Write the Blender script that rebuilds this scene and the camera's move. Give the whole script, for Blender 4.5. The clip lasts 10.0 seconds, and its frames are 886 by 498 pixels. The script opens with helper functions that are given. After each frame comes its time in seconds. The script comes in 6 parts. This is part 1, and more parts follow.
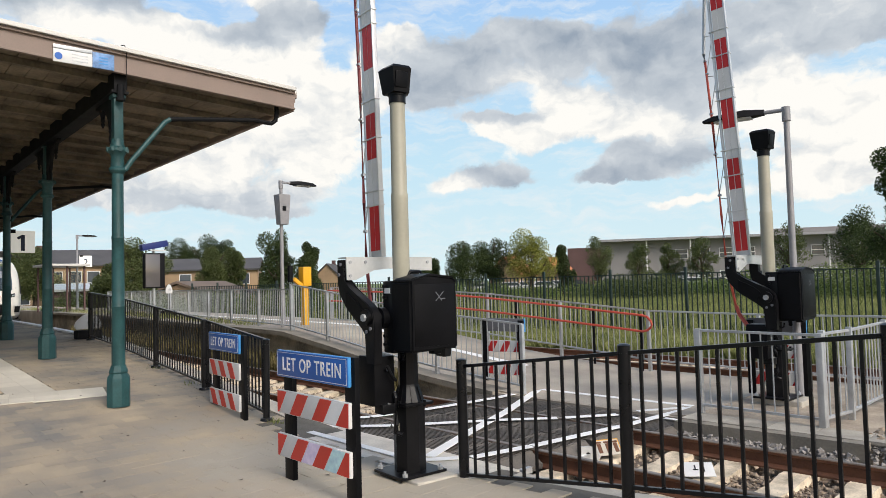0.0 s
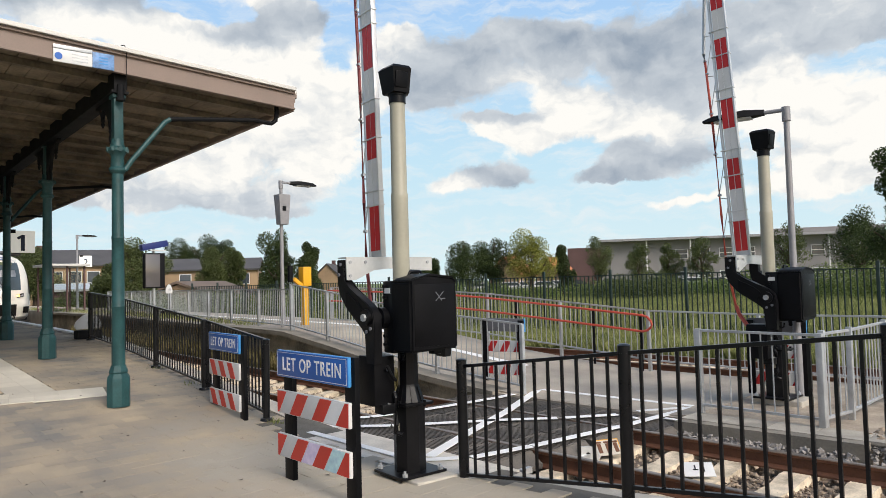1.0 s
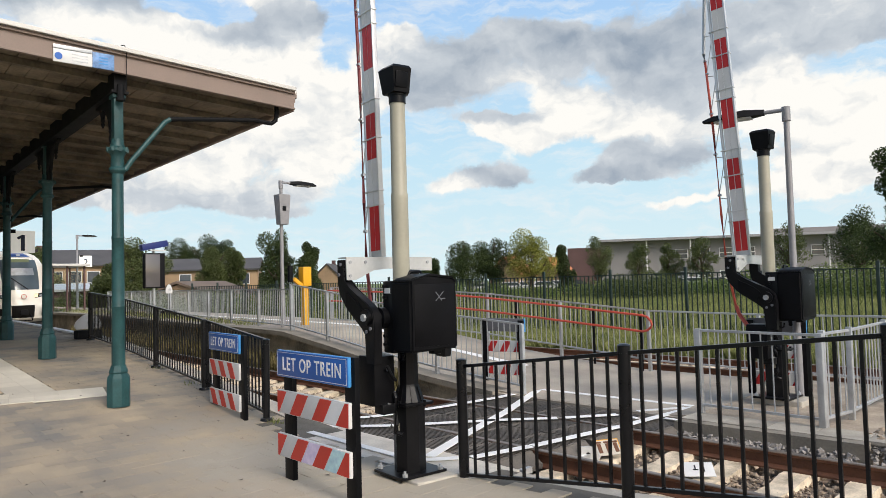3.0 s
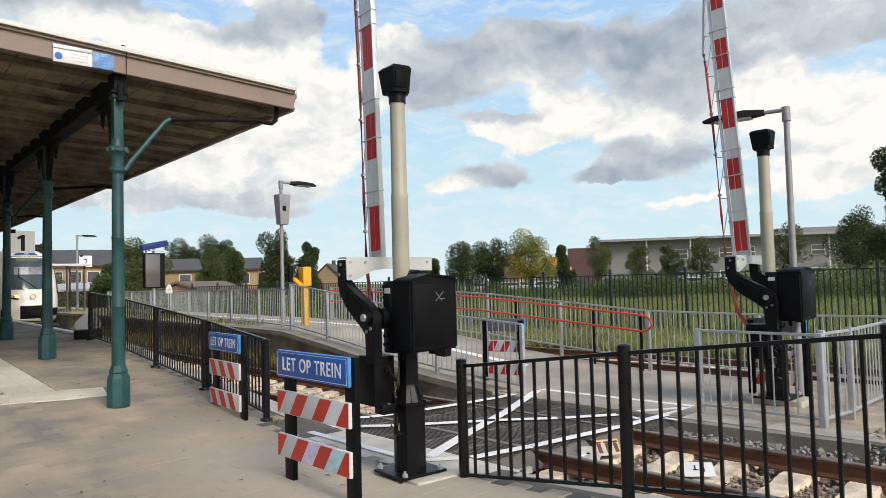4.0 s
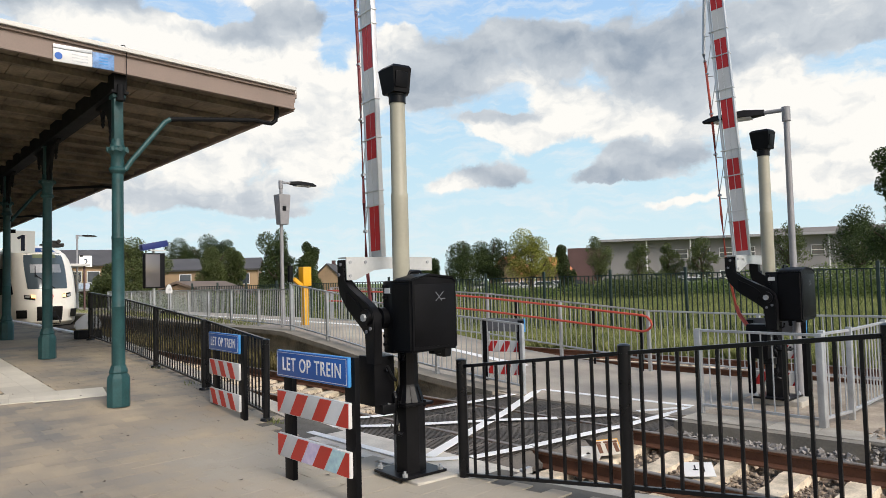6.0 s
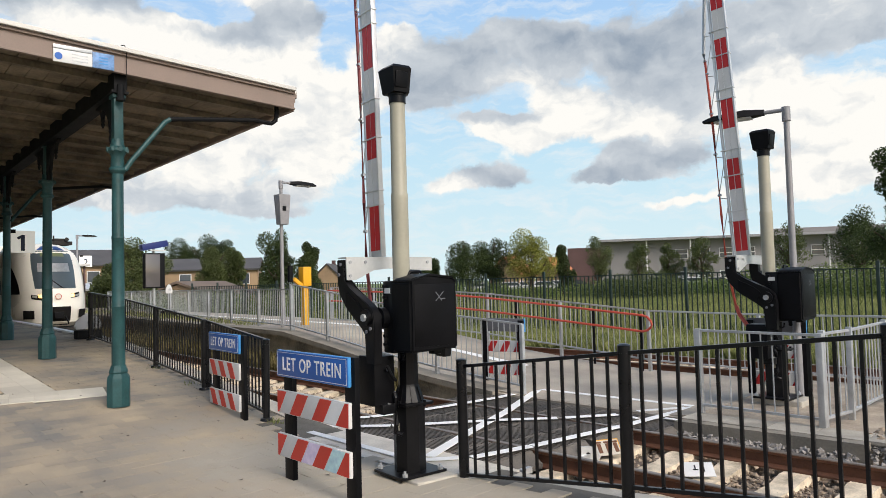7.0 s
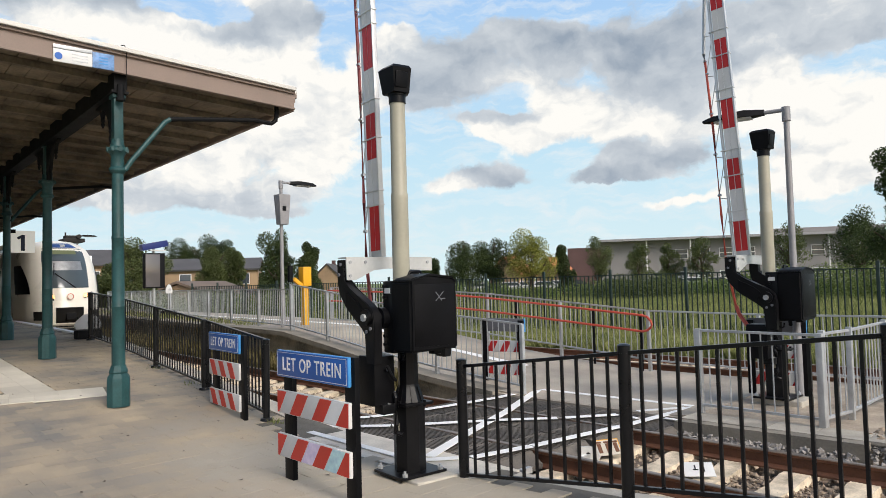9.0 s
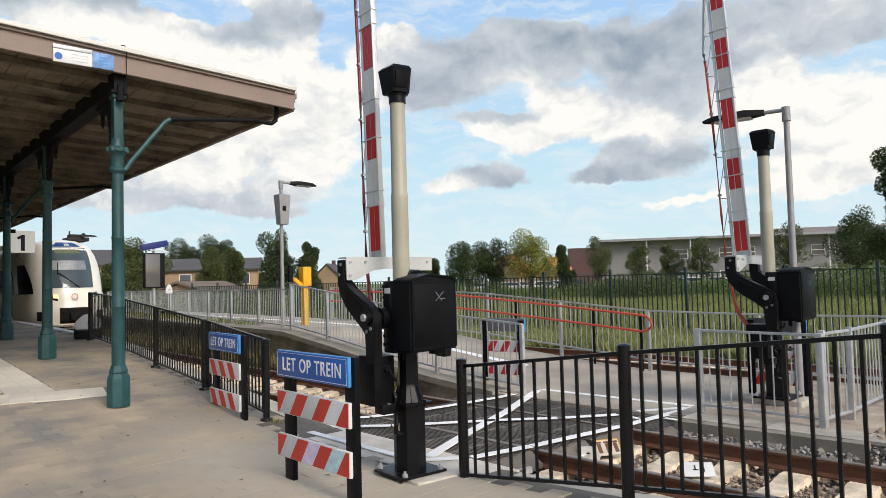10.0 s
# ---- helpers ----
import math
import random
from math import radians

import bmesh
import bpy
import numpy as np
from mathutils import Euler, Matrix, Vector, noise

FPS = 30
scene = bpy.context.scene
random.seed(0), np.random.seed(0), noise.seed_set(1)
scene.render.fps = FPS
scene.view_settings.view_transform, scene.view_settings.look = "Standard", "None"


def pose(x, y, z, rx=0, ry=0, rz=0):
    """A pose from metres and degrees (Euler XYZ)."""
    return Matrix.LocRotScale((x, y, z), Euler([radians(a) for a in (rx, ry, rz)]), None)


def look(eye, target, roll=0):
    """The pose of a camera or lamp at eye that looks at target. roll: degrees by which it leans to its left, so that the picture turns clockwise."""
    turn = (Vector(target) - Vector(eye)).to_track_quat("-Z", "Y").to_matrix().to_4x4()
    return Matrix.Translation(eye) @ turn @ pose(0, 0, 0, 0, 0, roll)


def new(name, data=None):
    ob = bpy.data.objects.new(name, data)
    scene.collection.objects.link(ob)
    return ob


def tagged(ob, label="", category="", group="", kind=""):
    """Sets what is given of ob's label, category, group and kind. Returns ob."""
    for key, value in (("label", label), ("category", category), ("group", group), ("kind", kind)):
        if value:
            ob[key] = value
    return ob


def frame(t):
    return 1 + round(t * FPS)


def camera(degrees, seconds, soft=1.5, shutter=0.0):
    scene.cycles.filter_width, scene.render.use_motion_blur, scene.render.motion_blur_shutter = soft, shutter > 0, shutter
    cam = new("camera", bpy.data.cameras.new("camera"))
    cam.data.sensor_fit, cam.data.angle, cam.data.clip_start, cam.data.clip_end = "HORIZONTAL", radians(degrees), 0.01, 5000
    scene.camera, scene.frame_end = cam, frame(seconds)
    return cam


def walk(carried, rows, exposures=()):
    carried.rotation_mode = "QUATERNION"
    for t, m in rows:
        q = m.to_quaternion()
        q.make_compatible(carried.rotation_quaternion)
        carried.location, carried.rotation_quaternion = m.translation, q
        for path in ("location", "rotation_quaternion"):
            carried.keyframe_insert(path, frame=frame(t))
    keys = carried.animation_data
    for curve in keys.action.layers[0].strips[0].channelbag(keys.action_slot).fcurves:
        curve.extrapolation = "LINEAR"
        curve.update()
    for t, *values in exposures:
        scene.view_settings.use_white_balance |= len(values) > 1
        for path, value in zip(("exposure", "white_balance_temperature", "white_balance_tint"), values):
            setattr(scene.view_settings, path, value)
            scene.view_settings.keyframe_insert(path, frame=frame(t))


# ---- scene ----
# ---- camera ----
YAW, TILT, ROLL, EYE = -45.765, 2.638, 1.517, 1.816
cam = camera(65.18, 10.0, soft=0.65)
_a, _p = radians(YAW), radians(TILT)
_aim = (math.sin(_a) * math.cos(_p), math.cos(_a) * math.cos(_p), EYE + math.sin(_p))
VIEW = look((0, 0, EYE), _aim, -ROLL)
walk(cam, [(0.0, VIEW), (10.0, VIEW)])

# ---- light ----
SUN_EL, SUN_AZ = 38.0, 97.0   # azimuth clockwise from +Y
world = bpy.data.worlds.new("world")
scene.world = world
world.use_nodes = True
_wn = world.node_tree.nodes
_sky = _wn.new("ShaderNodeTexSky")
_sky.sky_type = "NISHITA"
_sky.sun_disc = False
_sky.sun_elevation, _sky.sun_rotation = radians(SUN_EL), radians(SUN_AZ)
_sky.air_density, _sky.dust_density = 1.0, 2.5
_wn["Background"].inputs["Strength"].default_value = 0.14
world.node_tree.links.new(_sky.outputs[0], _wn["Background"].inputs["Color"])
sun_data = bpy.data.lights.new("sun", "SUN")
sun_data.energy, sun_data.angle, sun_data.color = 2.6, radians(24), (1.0, 0.95, 0.88)
sun = new("sun", sun_data)
_sd = Vector((math.sin(radians(SUN_AZ)) * math.cos(radians(SUN_EL)), math.cos(radians(SUN_AZ)) * math.cos(radians(SUN_EL)), math.sin(radians(SUN_EL))))
sun.matrix_world = look(_sd * 60, (0, 0, 0))
scene.view_settings.exposure = 0.0

# ---- materials ----


def mat(name, col, rough=0.6, metal=0.0, scale=3.0, var=0.25, bump=0.15, fine=60.0, tint=None, rand=0.0, spec=0.5, island=False, dust=None):
    """Base colour varied at two scales, with fine relief and per-object variation."""
    m = bpy.data.materials.new(name)
    m.use_nodes = True
    nt = m.node_tree
    n, l = nt.nodes, nt.links
    b = n["Principled BSDF"]
    geo = n.new("ShaderNodeNewGeometry")
    big = n.new("ShaderNodeTexNoise")
    big.inputs["Scale"].default_value, big.inputs["Detail"].default_value = scale, 5
    small = n.new("ShaderNodeTexNoise")
    small.inputs["Scale"].default_value, small.inputs["Detail"].default_value = fine, 3
    tc = n.new("ShaderNodeTexCoord")
    l.new(geo.outputs["Position"], big.inputs["Vector"])
    l.new(tc.outputs["Object"], small.inputs["Vector"])
    mixn = n.new("ShaderNodeMath")
    mixn.operation = "MULTIPLY_ADD"
    l.new(small.outputs["Fac"], mixn.inputs[0])
    mixn.inputs[1].default_value = 0.4
    l.new(big.outputs["Fac"], mixn.inputs[2])
    val = mixn.outputs[0]
    if rand:
        info = n.new("ShaderNodeObjectInfo")
        add = n.new("ShaderNodeMath")
        add.operation = "MULTIPLY_ADD"
        l.new(geo.outputs["Random Per Island"] if island else info.outputs["Random"], add.inputs[0])
        add.inputs[1].default_value = rand
        l.new(val, add.inputs[2])
        sub = n.new("ShaderNodeMath")
        sub.operation = "SUBTRACT"
        l.new(add.outputs[0], sub.inputs[0])
        sub.inputs[1].default_value = rand * 0.5
        val = sub.outputs[0]
    ramp = n.new("ShaderNodeValToRGB")
    ramp.color_ramp.elements[0].position, ramp.color_ramp.elements[1].position = 0.42, 0.98
    lo = [c * (1 - var) for c in col]
    hi = [min(1, c * (1 + var)) for c in (tint or col)]
    ramp.color_ramp.elements[0].color = (*lo, 1)
    ramp.color_ramp.elements[1].color = (*hi, 1)
    l.new(val, ramp.inputs[0])
    colour = ramp.outputs[0]
    if dust:   # sand trodden over the surface round one spot
        (px, py), (rx, ry), dc = dust
        d = n.new("ShaderNodeVectorMath")
        d.operation = "SUBTRACT"
        l.new(geo.outputs["Position"], d.inputs[0])
        d.inputs[1].default_value = (px, py, 0)
        q = n.new("ShaderNodeVectorMath")
        q.operation = "MULTIPLY"
        l.new(d.outputs[0], q.inputs[0])
        q.inputs[1].default_value = (1 / rx, 1 / ry, 0)
        ln = n.new("ShaderNodeVectorMath")
        ln.operation = "LENGTH"
        l.new(q.outputs[0], ln.inputs[0])
        ragged = n.new("ShaderNodeMath")
        ragged.operation = "MULTIPLY_ADD"
        l.new(val, ragged.inputs[0])
        ragged.inputs[1].default_value = 1.3
        l.new(ln.outputs["Value"], ragged.inputs[2])
        fall = n.new("ShaderNodeMapRange")
        fall.inputs[1].default_value, fall.inputs[2].default_value = 1.45, 2.3
        fall.inputs[3].default_value, fall.inputs[4].default_value = .85, 0
        l.new(ragged.outputs[0], fall.inputs[0])
        mxd = n.new("ShaderNodeMix")
        mxd.data_type = "RGBA"
        l.new(fall.outputs[0], mxd.inputs[0])
        l.new(colour, mxd.inputs[6])
        mxd.inputs[7].default_value = (*dc, 1)
        colour = mxd.outputs[2]
    l.new(colour, b.inputs["Base Color"])
    rr = n.new("ShaderNodeMapRange")
    rr.inputs[3].default_value, rr.inputs[4].default_value = max(0.02, rough - 0.12), min(1, rough + 0.12)
    l.new(big.outputs["Fac"], rr.inputs[0])
    l.new(rr.outputs[0], b.inputs["Roughness"])
    b.inputs["Metallic"].default_value = metal
    b.inputs["Specular IOR Level"].default_value = spec
    if bump:
        bp = n.new("ShaderNodeBump")
        bp.inputs["Strength"].default_value, bp.inputs["Distance"].default_value = bump, 0.02
        l.new(val, bp.inputs["Height"])
        l.new(bp.outputs[0], b.inputs["Normal"])
    return m


def glow(name, col, strength, base=(0.8, 0.8, 0.8)):
    m = bpy.data.materials.new(name)
    m.use_nodes = True
    b = m.node_tree.nodes["Principled BSDF"]
    b.inputs["Base Color"].default_value = (*base, 1)
    b.inputs["Emission Color"].default_value = (*col, 1)
    b.inputs["Emission Strength"].default_value = strength
    return m


def leafy(name, lo, hi):
    """Leaves that vary clump by clump, with light passing through."""
    m = bpy.data.materials.new(name)
    m.use_nodes = True
    n, l = m.node_tree.nodes, m.node_tree.links
    geo = n.new("ShaderNodeNewGeometry")
    noi = n.new("ShaderNodeTexNoise")
    noi.inputs["Scale"].default_value = 0.5
    l.new(geo.outputs["Position"], noi.inputs["Vector"])
    add = n.new("ShaderNodeMath")
    add.operation = "MULTIPLY_ADD"
    l.new(geo.outputs["Random Per Island"], add.inputs[0])
    add.inputs[1].default_value = 0.5
    l.new(noi.outputs["Fac"], add.inputs[2])
    ramp = n.new("ShaderNodeValToRGB")
    ramp.color_ramp.elements[0].position, ramp.color_ramp.elements[1].position = 0.4, 1.0
    ramp.color_ramp.elements[0].color, ramp.color_ramp.elements[1].color = (*lo, 1), (*hi, 1)
    l.new(add.outputs[0], ramp.inputs[0])
    b = n["Principled BSDF"]
    l.new(ramp.outputs[0], b.inputs["Base Color"])
    b.inputs["Roughness"].default_value = 0.6
    b.inputs["Specular IOR Level"].default_value = 0.25
    tr = n.new("ShaderNodeBsdfTranslucent")
    l.new(ramp.outputs[0], tr.inputs["Color"])
    mx = n.new("ShaderNodeMixShader")
    mx.inputs[0].default_value = 0.3
    l.new(b.outputs[0], mx.inputs[1])
    l.new(tr.outputs[0], mx.inputs[2])
    l.new(mx.outputs[0], n["Material Output"].inputs["Surface"])
    return m


def glass(name, col, rough=0.06):
    m = bpy.data.materials.new(name)
    m.use_nodes = True
    b = m.node_tree.nodes["Principled BSDF"]
    b.inputs["Base Color"].default_value = (*col, 1)
    b.inputs["Roughness"].default_value = rough
    b.inputs["Specular IOR Level"].default_value = 0.8
    b.inputs["Coat Weight"].default_value = 0.6
    return m


M_DUST = ((-5.4, 4.1), (2.6, 1.3), (0.46, 0.405, 0.32))
M_PAVER = mat("concrete_paver", (0.225, 0.222, 0.215), 0.88, 0, 1.1, 0.26, 0.5, 110, (0.37, 0.295, 0.20), 0.14, dust=M_DUST)
M_JOINT = mat("joint_sand", (0.15, 0.135, 0.11), 0.95, 0, 4, 0.3, 0.4, 120)
M_TACTILE = mat("white_paver", (0.56, 0.52, 0.44), 0.8, 0, 1.5, 0.18, 0.3, 80, None, 0.25)
M_CONC = mat("concrete", (0.48, 0.44, 0.375), 0.88, 0, 1.6, 0.3, 0.4, 50)
M_SLAB = mat("worn_grey_slab", (0.30, 0.275, 0.23), 0.9, 0, 2.5, 0.3, 0.4, 50, (0.36, 0.33, 0.28), 0.35)
# Dusty concrete, its colour raised further to offset shadows cast on the apron.
M_APRON = mat("dusty_brightened_apron", (0.60, 0.55, 0.47), 0.9, 0, 2.4, 0.22, 0.35, 50, (0.66, 0.61, 0.53))
M_CONC_DARK = mat("mossy_concrete", (0.15, 0.128, 0.09), 0.95, 0, 2.2, 0.5, 0.6, 30, (0.24, 0.205, 0.145))
M_ASPH = mat("path_concrete", (0.33, 0.29, 0.24), 0.85, 0, 0.9, 0.30, 0.3, 70, (0.40, 0.345, 0.275))
M_RUST = mat("rusty_steel", (0.125, 0.052, 0.027), 0.8, 0.1, 5, 0.4, 0.3, 60)
M_RAILTOP = mat("worn_rail_head", (0.30, 0.24, 0.19), 0.42, 0.7, 5, 0.3, 0.05, 60)
M_SLEEPER = mat("sandy_concrete", (0.54, 0.44, 0.31), 0.9, 0, 6, 0.4, 0.4, 60, (0.66, 0.56, 0.42), 0.15)
M_STONE = mat("ballast_stone", (0.155, 0.115, 0.08), 0.9, 0, 9, 0.6, 0.4, 50, (0.34, 0.27, 0.20))
M_DIRT = mat("sandy_dirt", (0.30, 0.245, 0.185), 0.95, 0, 2.5, 0.35, 0.6, 40, (0.40, 0.33, 0.25))
M_STONE_GREY = mat("grey_ballast", (0.17, 0.155, 0.14), 0.9, 0, 9, 0.5, 0.4, 50, (0.29, 0.27, 0.25))
M_SOIL = mat("track_bed", (0.10, 0.075, 0.055), 0.95, 0, 5, 0.5, 0.8, 25, (0.17, 0.13, 0.10))
M_RUBBER = mat("black_rubber", (0.088, 0.082, 0.076), 0.8, 0, 2.2, 0.35, 0.3, 90, (0.15, 0.13, 0.108))
M_LINE = mat("white_road_paint", (0.86, 0.85, 0.83), 0.6, 0, 6, 0.1, 0.15, 60)
M_BLACK = mat("black_paint", (0.005, 0.005, 0.006), 0.36, 0, 6, 0.3, 0.06, 40, spec=.2)
M_FENCE = mat("glossy_fence_paint", (0.008, 0.008, 0.009), 0.3, 0, 6, 0.3, 0.03, 40, spec=.3)
M_BLACKM = mat("black_plastic", (0.004, 0.004, 0.005), 0.46, 0, 6, 0.4, 0.10, 60, spec=.14)
M_GALV = mat("galvanised_steel", (0.50, 0.51, 0.52), 0.45, 0.55, 7, 0.2, 0.06, 60)
# Darker than the galvanised steel: the lamp posts' backlit tone is in the colour.
M_POLE = mat("backlit_grey_pole", (0.30, 0.295, 0.305), 0.6, 0.2, 5, 0.15, 0.05, 40)
M_KERB = mat("weathered_kerb", (0.24, 0.215, 0.175), 0.9, 0, 2.4, 0.35, 0.5, 40)
M_BACK = mat("grey_board_back", (0.16, 0.165, 0.18), 0.55, 0.2, 4, 0.15, 0.05, 40)
M_ALU = mat("aluminium_plate", (0.66, 0.66, 0.65), 0.42, 0.55, 4, 0.12, 0.03, 30)
M_CREAM = mat("cream_enamel", (0.36, 0.34, 0.265), 0.4, 0, 2.5, 0.1, 0.03, 30)
M_WHITE = mat("white_film", (0.66, 0.66, 0.65), 0.5, 0, 3, 0.08, 0.03, 40)
M_RED = mat("red_film", (0.50, 0.022, 0.022), 0.45, 0, 3, 0.15, 0.03, 40)
M_ORANGE = mat("orange_red_film", (0.60, 0.040, 0.022), 0.42, 0, 3, 0.12, 0.03, 40)
M_REDTUBE = mat("red_tube_paint", (0.58, 0.085, 0.05), 0.45, 0, 4, 0.15, 0.03, 30)
M_LETTER = mat("white_letter_film", (0.86, 0.86, 0.85), 0.5, 0, 3, 0.06, 0.02, 40)
M_BLUE = mat("blue_enamel", (0.013, 0.105, 0.42), 0.35, 0, 2, 0.1, 0.02, 30)
M_FADED = mat("faded_blue_print", (0.10, 0.20, 0.42), 0.5, 0, 9, 0.35, 0.03, 40, (0.16, 0.30, 0.55))
M_STAY = mat("dull_crimson_paint", (0.26, 0.045, 0.045), 0.5, 0, 6, 0.25, 0.05, 40)
M_NAVY = mat("navy_enamel", (0.014, 0.028, 0.15), 0.4, 0, 2, 0.15, 0.02, 30)
M_BLUELT = mat("light_blue_edge", (0.06, 0.28, 0.62), 0.4, 0, 2, 0.1, 0.02, 30)
M_TEAL = mat("teal_iron_paint", (0.018, 0.066, 0.068), 0.5, 0, 4, 0.4, 0.2, 35, spec=.4)
M_PAD = mat("pale_pad", (0.50, 0.46, 0.39), 0.85, 0, 5, 0.2, 0.3, 50)
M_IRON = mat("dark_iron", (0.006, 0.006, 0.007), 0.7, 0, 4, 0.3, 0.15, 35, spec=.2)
M_FASCIA = mat("taupe_painted_wood", (0.235, 0.175, 0.145), 0.62, 0, 1.6, 0.12, 0.12, 40)
M_PLANK = mat("weathered_board", (0.125, 0.096, 0.066), 0.8, 0, 2.2, 0.5, 0.4, 20, (0.19, 0.15, 0.105))
M_ZINC = mat("pale_zinc_edge", (0.60, 0.58, 0.545), 0.5, 0.1, 3, 0.1, 0.05, 30)
M_GREENF = mat("dark_green_paint", (0.014, 0.030, 0.024), 0.55, 0, 4, 0.3, 0.05, 30)
M_GRASSG = mat("grass_soil", (0.10, 0.14, 0.042), 0.95, 0, 0.35, 0.4, 0.6, 12, (0.17, 0.205, 0.07))
M_YELLOW = mat("yellow_enamel", (0.72, 0.37, 0.015), 0.4, 0, 3, 0.1, 0.02, 30)
M_TRAIN = mat("cream_white_train_paint", (0.82, 0.77, 0.67), 0.3, 0, 0.8, 0.06, 0.01, 20)
M_TRAINBLUE = mat("train_blue_paint", (0.06, 0.13, 0.36), 0.35, 0, 1, 0.1, 0.01, 20)
M_UNDER = mat("grimy_underframe", (0.02, 0.018, 0.016), 0.8, 0.2, 5, 0.4, 0.3, 30)
# Base colour lightened to carry the sky's reflection in the windscreen.
M_GLASS = glass("sky_toned_glass", (0.12, 0.155, 0.175), .12)
M_GLASSD = mat("dark_side_glass", (0.012, 0.012, 0.014), 0.35, 0, 2, 0.1, 0.0, 20, spec=.08)
M_ROOFB = mat("brown_grey_roof", (0.17, 0.125, 0.095), 0.8, 0, 0.6, 0.25, 0.3, 10)
M_CLEAR = glass("clear_glass", (0.8, 0.85, 0.85), 0.03)
M_CLEAR.node_tree.nodes["Principled BSDF"].inputs["Transmission Weight"].default_value = 1.0
M_CLEAR.node_tree.nodes["Principled BSDF"].inputs["IOR"].default_value = 1.12
M_GLASSF = glass("house_glass", (0.06, 0.07, 0.08), 0.1)
# A weak glow is added so the number sign plates look bright white.
M_SIGN = glow("glowing_sign_white", (1.0, 0.96, 0.86), 0.32, (0.8, 0.79, 0.75))
M_HEAD = glow("headlight", (1.0, 0.45, 0.06), 1.7)
M_DISPLAY = glow("amber_display", (0.45, 0.50, 0.22), 0.25, (0.05, 0.06, 0.04))
M_BRICKY = mat("yellow_brick", (0.33, 0.225, 0.135), 0.85, 0, 0.6, 0.2, 0.2, 30)
# Pale so that the unseen wall throws light back onto the train's side.
M_PLASTER = mat("pale_bounce_render", (0.55, 0.50, 0.42), 0.85, 0, 0.8, 0.12, 0.2, 30)
M_BRICKR = mat("dark_red_brick", (0.105, 0.058, 0.055), 0.85, 0, 0.6, 0.2, 0.2, 30)
M_ROOFD = mat("dark_roof_tile", (0.085, 0.08, 0.08), 0.8, 0, 0.6, 0.25, 0.3, 10)
M_ROOFO = mat("orange_roof_tile", (0.42, 0.15, 0.06), 0.8, 0, 0.6, 0.25, 0.3, 10)
M_GREYW = mat("grey_cladding", (0.225, 0.213, 0.212), 0.7, 0, 0.3, 0.12, 0.1, 8)
M_BARK = mat("bark", (0.07, 0.05, 0.035), 0.9, 0, 6, 0.4, 0.6, 30)
M_LEAF = leafy("dark_leaves", (0.022, 0.036, 0.013), (0.085, 0.115, 0.038))
M_LEAFY = leafy("yellow_green_leaves", (0.09, 0.10, 0.018), (0.37, 0.38, 0.075))
M_LEAFM = leafy("mid_green_leaves", (0.04, 0.058, 0.02), (0.14, 0.165, 0.058))
M_GRASS = leafy("grass_blades", (0.105, 0.13, 0.036), (0.35, 0.36, 0.135))
M_DRY = leafy("dry_weeds", (0.10, 0.085, 0.035), (0.26, 0.22, 0.10))
M_REED = leafy("shrub_leaves", (0.05, 0.085, 0.022), (0.20, 0.25, 0.075))
M_CARW = mat("white_car_paint", (0.7, 0.7, 0.7), 0.25, 0.1, 1, 0.05, 0.0, 10)
M_CARD = mat("dark_car_paint", (0.05, 0.055, 0.065), 0.25, 0.2, 1, 0.05, 0.0, 10)
M_TYRE = mat("tyre", (0.015, 0.015, 0.015), 0.8, 0, 5, 0.2, 0.1, 30)
M_HOLO = mat("cyan_holographic_film", (0.46, 0.74, 0.90), 0.35, 0.1, 14, 0.2, 0.02, 20, (0.60, 0.88, 0.85))
M_LAVENDER = mat("lavender_holographic_film", (0.72, 0.60, 0.92), 0.35, 0.1, 14, 0.15, 0.02, 20, (0.80, 0.72, 0.92))

# ---- mesh helpers ----


def bm_new():
    return bmesh.new()


def box(bm, c, s, m=None, bevel=0.0):
    r = bmesh.ops.create_cube(bm, size=1.0)
    vs = r["verts"]
    bmesh.ops.transform(bm, matrix=Matrix.Translation(c) @ (m or Matrix()) @ Matrix.Diagonal((*s, 1)), verts=vs)
    if bevel:
        es = list({e for v in vs for e in v.link_edges})
        bmesh.ops.bevel(bm, geom=es, offset=bevel, segments=2, affect="EDGES", profile=0.6)


def beam(bm, a, b, w, h, bevel=0.0):
    """A bar of width w and height h from a to b."""
    a, b = Vector(a), Vector(b)
    d = b - a
    x = d.normalized()
    up = Vector((0, 0, 1)) if abs(x.z) < 0.99 else Vector((0, 1, 0))
    y = up.cross(x).normalized()
    z = x.cross(y)
    m = Matrix((x, y, z)).transposed().to_4x4()
    box(bm, (a + b) / 2, (d.length, w, h), m, bevel)


def rod(bm, a, b, r, r2=None, seg=10):
    a, b = Vector(a), Vector(b)
    d = b - a
    m = Matrix.Translation((a + b) / 2) @ d.to_track_quat("Z", "Y").to_matrix().to_4x4()
    bmesh.ops.create_cone(bm, cap_ends=True, segments=seg, radius1=r, radius2=r if r2 is None else r2, depth=d.length, matrix=m)


def tube(bm, pts, r, seg=8):
    """A bent round tube through pts."""
    pts = [Vector(p) for p in pts]
    rings = []
    for i, p in enumerate(pts):
        t = (pts[min(i + 1, len(pts) - 1)] - pts[max(i - 1, 0)]).normalized()
        q = t.to_track_quat("Z", "Y")
        rings.append([bm.verts.new(p + q @ Vector((r * math.cos(k * math.tau / seg), r * math.sin(k * math.tau / seg), 0))) for k in range(seg)])
    skin(bm, rings)


